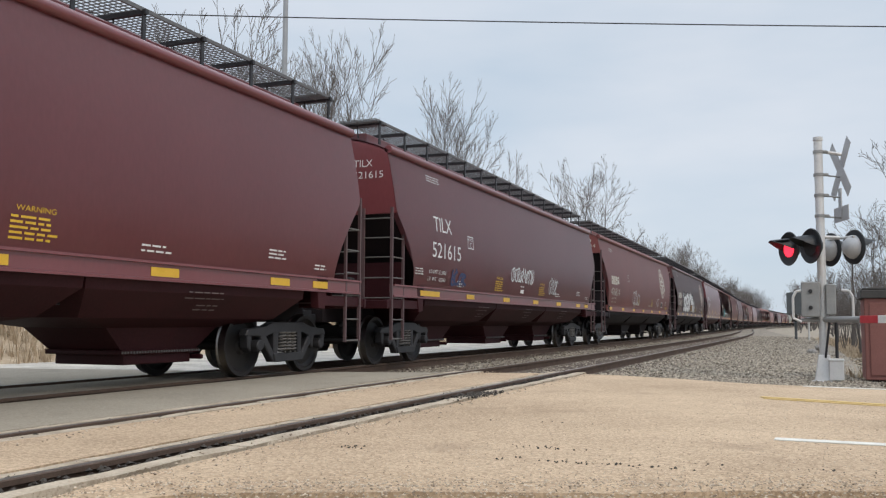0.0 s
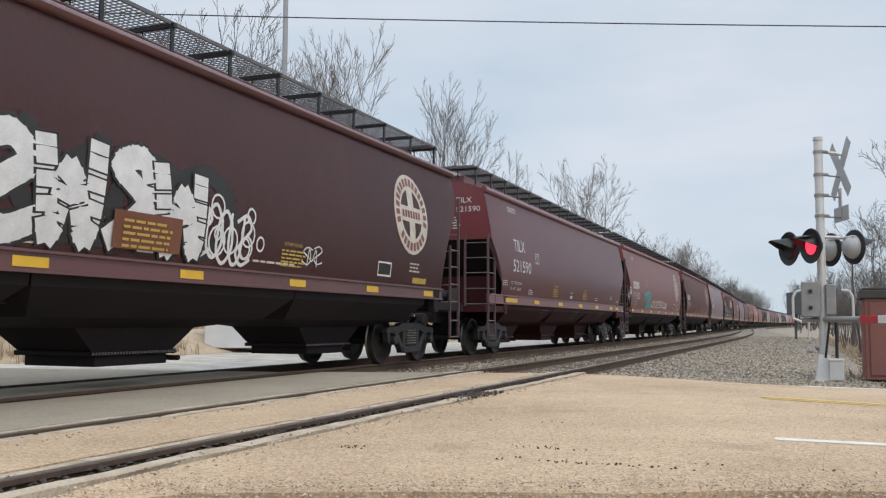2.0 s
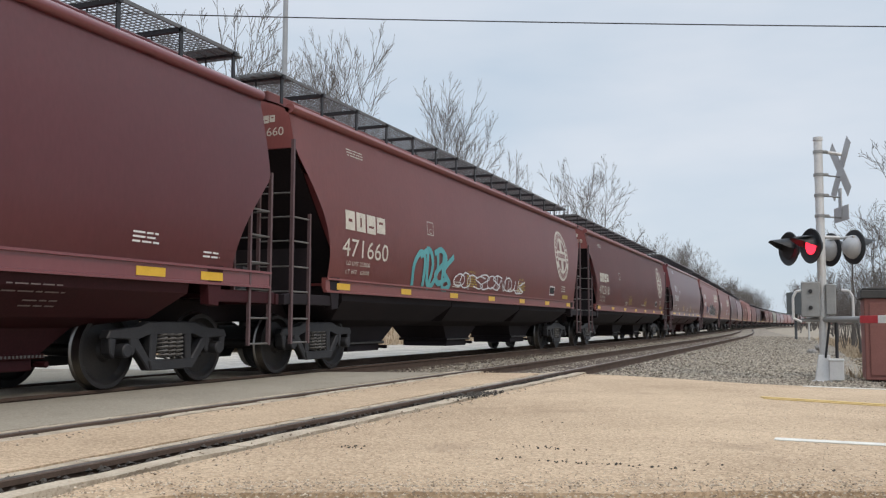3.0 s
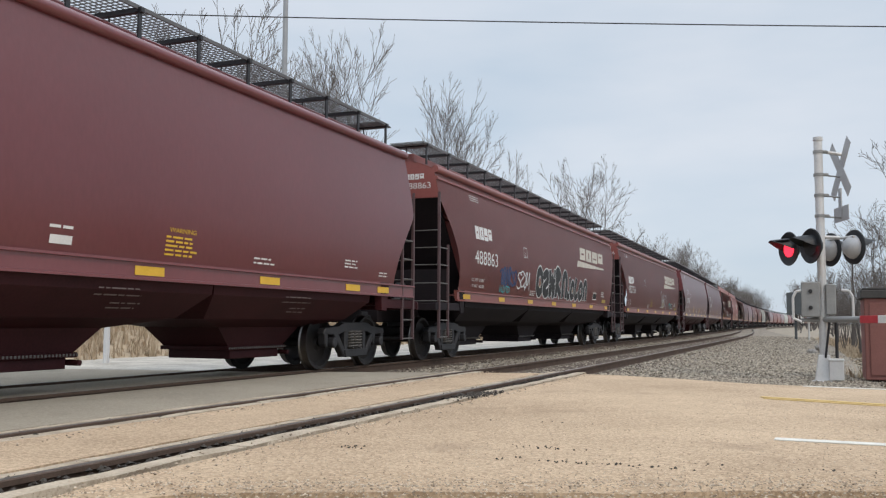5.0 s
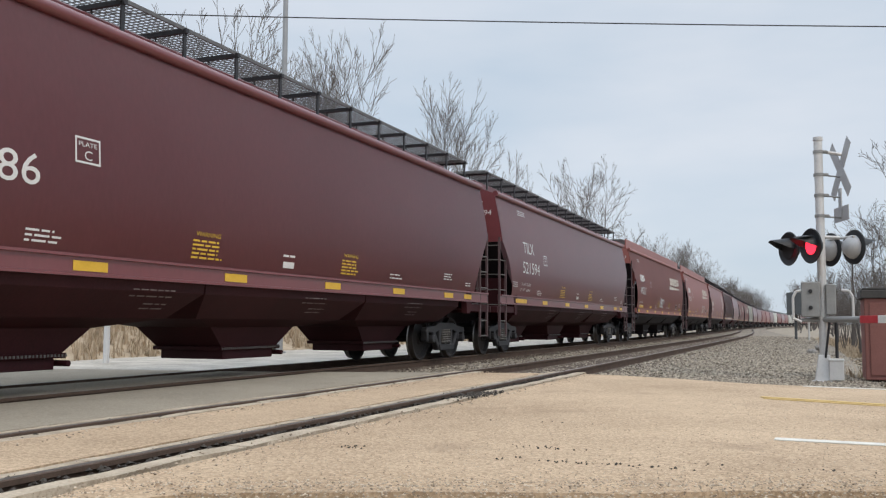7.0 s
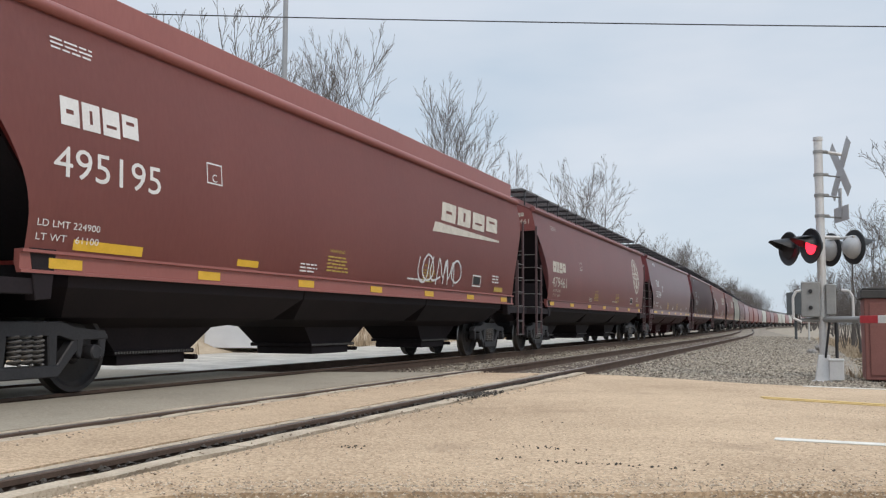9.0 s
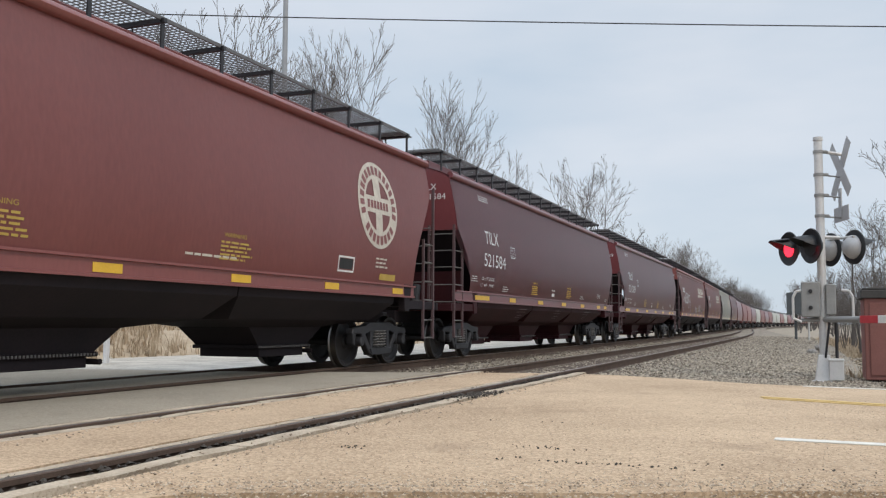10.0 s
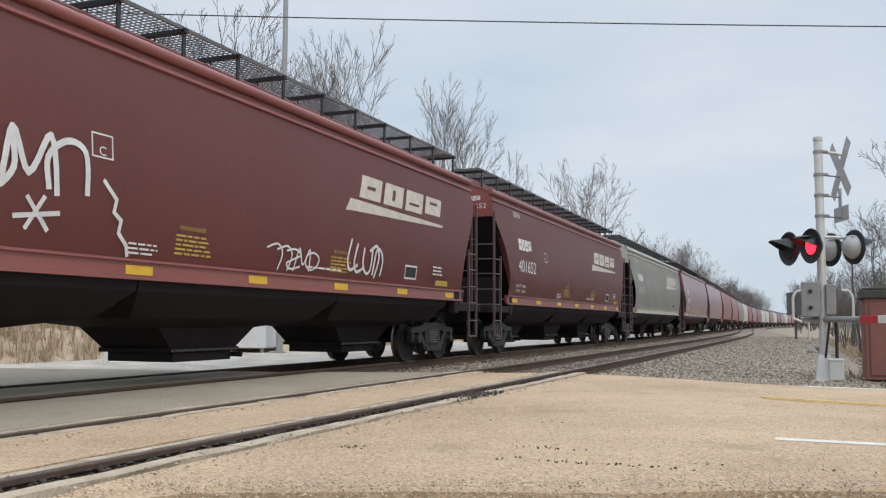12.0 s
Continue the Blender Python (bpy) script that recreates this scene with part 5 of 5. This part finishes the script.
def dress(car, style, length, number, spec):
    h = length / 2
    if style == "tank":
        decal_text(car, "TILX", -6.62, 2.66, 0.98, 0.30, WHITE_MARK, "reporting_mark")
        if number:
            decal_text(car, number, -6.74, 2.12, 1.60, 0.31, WHITE_MARK, "car_number")
            end_marks(car, length, [("TILX", 3.72, 0.40, 0.13), (number, 3.50, 0.62, 0.13)], WHITE_MARK)
        decal_text(car, "LD LMT 223000", -6.86, 1.79, 0.90, 0.075, WHITE_MARK, "weight_lettering")
        decal_text(car, "LT  WT   63000", -6.90, 1.64, 0.92, 0.075, WHITE_MARK, "weight_lettering")
        decal_quads(car, bars(-6.69, 3.78, 0.70, 3, 0.02, 0.03, None, 0.05) + bars(-7.55, 1.84, 0.42, 3, 0.02, 0.03) + bars(-5.26, 1.68, 0.48, 3, 0.022, 0.03) + bars(3.0, 1.66, 0.55, 2, 0.022, 0.04) + bars(5.6, 1.80, 0.50, 3, 0.022, 0.03) + bars(6.9, 1.66, 0.4, 2, 0.022, 0.03), WHITE_MARK, "small_stencil")
        decal_quads(car, outline_box(-4.69, 2.44, 0.36, 0.28), WHITE_MARK, "plate_box")
        decal_text(car, "PLATE", -4.64, 2.62, 0.26, 0.05, WHITE_MARK, "plate_lettering")
        decal_text(car, "C", -4.56, 2.48, 0.11, 0.10, WHITE_MARK, "plate_lettering")
        for y in (-2.7, 1.15):
            decal_text(car, "WARNING", y + 0.05, 1.86, 0.5, 0.055, YELLOW_MARK, "warning_lettering")
            decal_quads(car, bars(y, 1.79, 0.66, 5, 0.024, 0.028), YELLOW_MARK, "warning_stencil")
        decal_quads(car, [((-0.6, 1.58), (-0.3, 1.58), (-0.3, 1.67), (-0.6, 1.67))] + bars(-0.62, 1.74, 0.36, 1), WHITE_MARK, "test_panel")
        reflectors(car, ((-7.2, 1.0), (-4.6, 0.5), (-1.97, 0.5), (0.68, 0.5), (3.2, 0.5), (5.72, 0.5), (6.9, 0.45)), style)
        bm = B()
        for cy in (-3.6, 0.2, 4.0):
            for (ya, za), (yb, zb), (yc, zc), (yd, zd) in bars(cy, 1.16, 0.9, 2, 0.014, 0.06) + bars(cy + 0.35, 1.0, 0.5, 2, 0.014, 0.04):
                bm.faces.new([bm.verts.new((1.43 - max(0, 1.15 - z) * 1.13, y, z)) for y, z in ((ya, za), (yb, zb), (yc, zc), (yd, zd))])
        tagged(part("hopper_stencil", bm, DIM_MARK, car), kind="stuff")
    else:
        mat = CREAM_MARK if style == "old" else WHITE_MARK
        shift, z_mark, z_number, plate = {"488863": (0.2, 2.72, 2.14, -3.35), "495195": (-0.45, 2.80, 2.26, -5.05), "482756": (-0.35, 2.50, 2.10, -3.6), "495403": (0.0, 2.72, 2.14, -3.33)}.get(number, (0.0, 2.72, 2.14, -4.2))
        y = -h + 2.15 + shift
        if style == "old":
            decal_quads(car, block_letters(y, 2.32, 1.55, 0.32, 4), CREAM_MARK, "owner_mark", "faded cream block mark")
            decal_text(car, number, y - 0.08, 1.88, 1.72, 0.30, CREAM_MARK, "car_number")
            ring_logo(car, h - (4.15 if number == "476814" else 3.3), 2.86, 0.77)
        else:
            decal_quads(car, block_letters(y + 0.35, z_mark, 1.20, 0.30, 4), WHITE_MARK, "owner_mark", "white block mark")
            decal_text(car, number, y + 0.25, z_number, 1.62, 0.32, WHITE_MARK, "car_number")
            z0 = 2.92
            decal_quads(car, block_letters(h - 6.62, z0, 3.75, 0.42, 4, 0.55), CREAM_MARK, "wedge_emblem", "cream slanted block emblem")
            decal_quads(car, [((h - 7.15, 2.64), (h - 6.6, 2.64 + 0.03), (h - 6.72, 2.86), (h - 6.95, 2.86))] + [((h - 6.72 + 0.48 * k, 2.66 + 0.012 * k), (h - 6.72 + 0.48 * (k + 1), 2.66 + 0.012 * (k + 1)), (h - 6.72 + 0.48 * (k + 1), 2.86 - 0.007 * (k + 1)), (h - 6.72 + 0.48 * k, 2.86 - 0.007 * k)) for k in range(8)], CREAM_MARK, "emblem_wedge", "cream tapering stripe")
        end_marks(car, length, [(number, 3.62, 0.62, 0.13)], mat)
        bm = B()
        for quad in block_letters(0.66, 3.82, 0.44, 0.12, 4):
            bm.faces.new([bm.verts.new((u, -(length / 2 - 0.74) - 0.006, v)) for u, v in quad])
        tagged(part("end_owner_mark", bm, mat, car), kind="stuff")
        heavy = ("LD LMT 224900", "LT WT   61100") if style == "flat" else ("LD LMT 223000", "LT WT   63000")
        decal_text(car, heavy[0], y + 0.1, 1.74, 0.85, 0.07, mat, "weight_lettering")
        decal_text(car, heavy[1], y + 0.1, 1.60, 0.85, 0.07, mat, "weight_lettering")
        decal_quads(car, bars(y + 0.3, 3.70, 0.6, 3, 0.02, 0.03, None, 0.05) + bars(-2.7, 1.66, 0.5, 3, 0.022, 0.03) + bars(h - 3.4, 1.9, 0.5, 3, 0.03, 0.04) + bars(1.2, 1.62, 1.1, 1), mat, "small_stencil")
        decal_quads(car, outline_box(plate, 2.54, 0.32, 0.27, 0.018), mat, "plate_box")
        decal_text(car, "C", plate + 0.11, 2.57, 0.10, 0.10, mat, "plate_lettering")
        decal_quads(car, outline_box(h - 4.75, 1.62, 0.55, 0.26, 0.03), WHITE_MARK, "service_box")
        decal_quads(car, [((h - 4.70, 1.67), (h - 4.25, 1.67), (h - 4.25, 1.84), (h - 4.70, 1.84))], BLACK_MARK, "service_panel")
        for yy in (-1.9, 1.9):
            decal_text(car, "WARNING", yy + 0.05, 1.90, 0.5, 0.055, FADED_YELLOW, "warning_lettering")
            decal_quads(car, bars(yy, 1.82, 0.75, 5, 0.026, 0.028), FADED_YELLOW, "warning_stencil")
        reflectors(car, tuple((-h + 2.0 + (2 * h - 4.6) * k / 6, 0.45) for k in range(7)), style)
        decal_quads(car, [((h - 3.2, 1.55), (h - 2.55, 1.55), (h - 2.55, 1.66), (h - 3.2, 1.66))], FADED_YELLOW, "yellow_patch")
        if style == "flat":
            decal_quads(car, [((-7.2, 1.53), (-6.15, 1.53), (-6.15, 1.64), (-7.2, 1.64)), ((-4.3, 1.54), (-3.8, 1.54), (-3.8, 1.63), (-4.3, 1.63))], YELLOW_MARK, "yellow_patch")
    for kind, *v in spec:
        if kind == "tag":
            decal_quads(car, tag_lines(*v), SPRAY_WHITE, "graffiti_tag", "white sprayed scribble", 0.012)
        elif kind == "tealtag":
            decal_quads(car, tag_lines(*v), SPRAY_TEAL, "graffiti_tag", "teal sprayed scribble", 0.012)
        elif kind == "shade":
            decal_quads(car, tag_lines(*v), BLACK_MARK, "graffiti_shade", "black sprayed shading", 0.009)
        elif kind == "piece":
            bubble_piece(car, *v)
        elif kind == "bubbles":
            bubbles(car, *v)
        elif kind == "panel":
            decal_quads(car, [((v[0], v[1]), (v[0] + v[2], v[1]), (v[0] + v[2], v[1] + v[3]), (v[0], v[1] + v[3]))], RUST_PANEL, "repaint_panel", "orange-brown repainted panel", 0.045)
            decal_quads(car, bars(v[0] + 0.15, v[1] + v[3] - 0.12, v[2] - 0.3, 5, 0.03, 0.04), FADED_YELLOW, "panel_stencil", "", 0.049)
        elif kind == "drip":
            decal_quads(car, [q for line in (DRIP, *STAR) for q in stroke(line, 0.05)], SPRAY_WHITE, "graffiti_drip", "white sprayed star and drip", 0.012)
        elif kind == "bluepatch":
            decal_quads(car, tag_lines(*v), SPRAY_BLUE, "graffiti_patch", "blurred blue spray patch", 0.010)


# sprayed star and running drip of one large tag
DRIP = ((-3.15, 2.30), (-2.95, 2.12), (-2.98, 1.98), (-2.86, 1.90), (-2.88, 1.76), (-2.74, 1.64), (-2.70, 1.53))
STAR = (((-4.3, 1.80), (-3.75, 1.88)), ((-4.15, 1.70), (-3.95, 2.02)), ((-4.16, 2.0), (-3.88, 1.70)))
LAB = {"tank": "smooth dark maroon covered hopper car, white lettering, in moving train",
       "old": "weathered brown covered hopper car, faded round emblem, in moving train",
       "new": "oxide red covered hopper car, slanted cream emblem, in moving train",
       "flat": "oxide red covered hopper car with low roof walkway, in moving train",
       "grey": "pale grey covered hopper car in a moving freight train"}
FAR_LAB = {"tank": "dark maroon covered hopper car far back in the train", "old": "brown covered hopper car far back in the train", "new": "oxide red covered hopper car far back in the train", "grey": "pale grey covered hopper car far back in the train"}
CARS = [
    ("tank", -18.25, 18.25, "521602", ()),
    ("tank", 0.0, 18.25, "521615", (("tag", 3, -1.5, 1.86, 2.0, 0.36, 0.035, 12), ("tag", 4, 2.2, 1.66, 0.9, 0.45, 0.03, 6), ("bluepatch", 5, -5.6, 1.6, 0.8, 0.3, 0.06, 4))),
    ("old", 18.25, 19.6, "476814", (("tag", 8, -3.0, 1.62, 1.5, 0.6, 0.04, 4), ("tag", 9, 3.6, 1.6, 0.6, 0.5, 0.03, 2))),
    ("old", 37.85, 19.6, "471007", (("shade", 11, -5.33, 1.62, 5.6, 1.10, 0.24, 7), ("piece", 12, -5.2, 1.53, 5.2, 1.28, 6, SPRAY_WHITE, BLACK_MARK, 0.27), ("panel", -1.55, 1.60, 1.15, 0.42), ("tag", 13, -0.1, 1.58, 1.1, 0.7, 0.05, 5), ("bubbles", 14, 0.2, 1.7, 1.2, 0.9), ("tag", 16, 2.5, 1.66, 0.5, 0.3, 0.02, 3))),
    ("tank", 58.15, 18.25, "521590", ()),
    ("old", 75.7, 19.6, "471660", (("tealtag", 14, -4.9, 1.55, 2.0, 0.75, 0.12, 5), ("tag", 15, -2.6, 1.58, 5.0, 0.35, 0.03, 12))),
    ("old", 95.3, 19.9, "472318", ()),
    ("tank", 115.2, 18.25, "521583", ()),
    ("new", 133.5, 19.6, "488863", (("piece", 21, -2.2, 1.53, 3.4, 0.95, 5, BLACK_MARK, SPRAY_WHITE, 0.24), ("piece", 24, 1.2, 1.53, 2.7, 0.74, 5, BLACK_MARK, SPRAY_WHITE, 0.20), ("tag", 23, -3.9, 1.72, 0.95, 0.5, 0.04, 4), ("bluepatch", 24, -5.4, 1.75, 1.3, 0.42, 0.07, 9), ("tealtag", 25, -5.3, 1.56, 0.7, 0.16, 0.03, 4))),
    ("new", 153.1, 19.6, "482756", (("tag", 27, 1.3, 1.65, 1.9, 0.75, 0.035, 6), ("tealtag", 28, 4.2, 1.6, 0.6, 0.3, 0.05, 2))),
    ("tank", 173.2, 18.25, "521586", ()),
    ("tank", 191.1, 18.25, "521594", ()),
    ("flat", 209.35, 19.0, "495217", (("tag", 61, -1.2, 1.62, 1.3, 0.5, 0.05, 4),)),
    ("flat", 228.3, 19.0, "495195", (("tag", 31, 1.6, 1.62, 2.2, 0.55, 0.04, 6),)),
    ("old", 247.3, 19.6, "479461", ()),
    ("tank", 266.8, 18.25, "521584", ()),
    ("tank", 285.25, 18.25, "521589", ()),
    ("new", 303.5, 19.0, "495403", (("tag", 35, -6.0, 2.06, 2.45, 0.66, 0.07, 6), ("drip",), ("tag", 37, 2.5, 1.62, 1.2, 0.5, 0.05, 5), ("tag", 38, 0.1, 1.58, 1.3, 0.35, 0.03, 5))),
    ("new", 322.5, 18.25, "401652", ()),
    ("grey", 340.7, 18.25, "482190", ()),
    ("tank", 358.95, 18.25, "521577", ()),
]
bases, train, wheelsets = {}, [], []
for style, start, length, number, spec in CARS:
    key = (style, length)
    if key not in bases:
        bases[key] = hopper_car(style, length, LAB[style])
        car = bases[key]
    else:
        car = None
    train.append([car, style, start, length, number, spec])
for row in train:
    if row[0] is None:
        row[0] = copy_thing(bases[(row[1], row[3])], Matrix())
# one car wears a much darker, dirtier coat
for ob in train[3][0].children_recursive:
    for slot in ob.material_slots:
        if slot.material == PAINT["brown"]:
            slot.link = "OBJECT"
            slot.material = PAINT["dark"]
for car, style, start, length, number, spec in train:
    dress(car, style, length, number, spec)


def far_car(style, length, label):
    """The same kind of car, far down the line, in fewer parts."""
    paint = {"tank": PAINT["maroon"], "old": PAINT["brown"], "new": PAINT["red"], "flat": PAINT["light"], "grey": PAINT["grey"]}[style]
    top = length / 2 - 0.74
    car = tagged(new("hopper_car", None), label, "railway wagon", "cars of the freight train")
    bm = B()
    rings = []
    zs = [SILL0 + (EAVE - SILL0) * i / 6 for i in range(7)]
    for z in zs:
        e = top - end_setback(z, style)
        rings.append([(-bulge(z), -e, z), (bulge(z), -e, z), (bulge(z), e, z), (-bulge(z), e, z)])
    rings.append([(-0.5, -top, EAVE + 0.28), (0.5, -top, EAVE + 0.28), (0.5, top, EAVE + 0.28), (-0.5, top, EAVE + 0.28)])
    loft(bm, rings)
    part("body", bm, paint, car)
    bm = B()
    for sx in (-1, 1):
        box(bm, min(sx * 0.52, sx * 1.02), max(sx * 0.52, sx * 1.02), -top, top, 4.62, 4.66)
        for i in range(9):
            box(bm, sx * 0.98 - 0.03, sx * 0.98 + 0.03, -top + 2 * top * i / 8 - 0.03, -top + 2 * top * i / 8 + 0.03, 4.1, 4.62)
    part("running_board", bm, GALV, car)
    for i in (-1, 0, 1):
        pitch = (2 * top - 5.6) / 3
        bm = B()
        loft(bm, [[(-1.4, i * pitch - pitch / 2, 1.3), (1.4, i * pitch - pitch / 2, 1.3), (1.4, i * pitch + pitch / 2, 1.3), (-1.4, i * pitch + pitch / 2, 1.3)], [(-0.6, i * pitch - 0.8, 0.3), (0.6, i * pitch - 0.8, 0.3), (0.6, i * pitch + 0.8, 0.3), (-0.6, i * pitch + 0.8, 0.3)]])
        part("hopper", bm, SHADED_BODY, car)
    for e in (-1, 1):
        bm = B()
        box(bm, -1.45, 1.45, e * (length / 2 - 0.9) - 0.45, e * (length / 2 - 0.9) + 0.45, 1.0, 1.25)
        part("end_platform", bm, paint, car)
        for ky in (-0.89, 0.89):
            bm = B()
            for sx in (-0.775, 0.775):
                lathe(bm, [(sx - 0.06, 0.05), (sx - 0.06, 0.457), (sx + 0.06, 0.457), (sx + 0.06, 0.05)], 14)
            part("wheelset", bm, WHEEL_STEEL, car, "", pose(0, e * (length / 2 - 2.2) + ky, 0.457))
        bm = B()
        for sx in (-1, 1):
            box(bm, sx * 1.0 - 0.07, sx * 1.0 + 0.07, e * (length / 2 - 2.2) - 1.1, e * (length / 2 - 2.2) + 1.1, 0.3, 0.7)
        part("truck_frame", bm, STEEL_DARK, car)
    return car


far_rng = random.Random(77)
order = ["tank", "old", "new", "tank", "grey", "old", "tank", "old", "grey", "grey", "new", "grey", "old", "tank", "grey", "new"]
far_base, far_train = {}, []
start = 377.2
for i in range(30):
    st = order[i % len(order)]
    if st not in far_base:
        far_base[st] = far_car(st, 18.5, FAR_LAB[st])
        c = far_base[st]
    else:
        c = copy_thing(far_base[st], Matrix())
    far_train.append([c, st, start, 18.5])
    start += 18.5


# how far the train lags an even run, by half seconds
LAG = {0.0: 0.05, 0.5: 0.1, 1.0: 0.1, 1.5: -0.05, 2.0: 0.1, 2.5: -0.05, 3.0: 0.08, 3.5: 0.2, 4.0: 0.4, 4.5: 0.7, 5.0: 0.85, 5.5: 0.2, 6.0: -0.2, 6.5: 0.1, 7.0: 0.0, 8.5: -0.05, 9.0: -0.1, 9.5: 0.07, 10.0: 0.4, 10.5: -0.15, 11.0: 0.7, 11.5: 0.85, 12.0: 0.2}


def motions():
    """The whole train runs towards the viewer and past; wheels turn while they are near."""
    for row in train + far_train:
        car, start, length = row[0], row[2], row[3]
        rows = []
        for k in range(25):
            t = k * 0.5
            s = FIRST_GAP + start + length / 2 - SPEED * t + LAG.get(t, 0.05)
            turn = math.degrees(math.atan2(sway(s - 6) - sway(s + 6), 12))
            rows.append((t, pose(sway(s), s, 0, 0, 0, turn)))
        walk(car, rows)
    # both lamps wink in turn: an added blade, top-hinged, swings up under the hood
    for blade, right in ADDED_BLADES:
        rows, up = [], None
        for f in range(361):
            left = any(a <= f / FPS < b for a, b in LEFT_LIT)
            turn = -84.0 if left != right else 0.0
            if turn != up or f == 360:
                if up is not None and f > 0:
                    rows.append(((f - 1) / FPS, pose(0.027, 0, 0.152, 0, up, 0)))
                rows.append((f / FPS, pose(0.027, 0, 0.152, 0, turn, 0)))
                up = turn
        walk(blade, rows)
    for row in train:
        car, start, length = row[0], row[2], row[3]
        t0 = max(0, int((FIRST_GAP + start + length / 2 - 45) / SPEED * FPS))
        t1 = min(360, int((FIRST_GAP + start + length / 2 + 8) / SPEED * FPS))
        for truck in car.children:
            if not truck.name.startswith("truck"):
                continue
            for w in truck.children:
                if not w.name.startswith("wheelset"):
                    continue
                y = w.matrix_basis.translation.y
                rows = [(0.0, pose(0, y, 0.457))] if t0 > 0 else []
                for f in range(t0, t1 + 1):
                    rows.append((f / FPS, pose(0, y, 0.457, 85.0 * (f - t0))))
                if t1 < 360:
                    rows.append((12.0, pose(0, y, 0.457, 85.0 * (t1 - t0))))
                walk(w, rows)


motions()
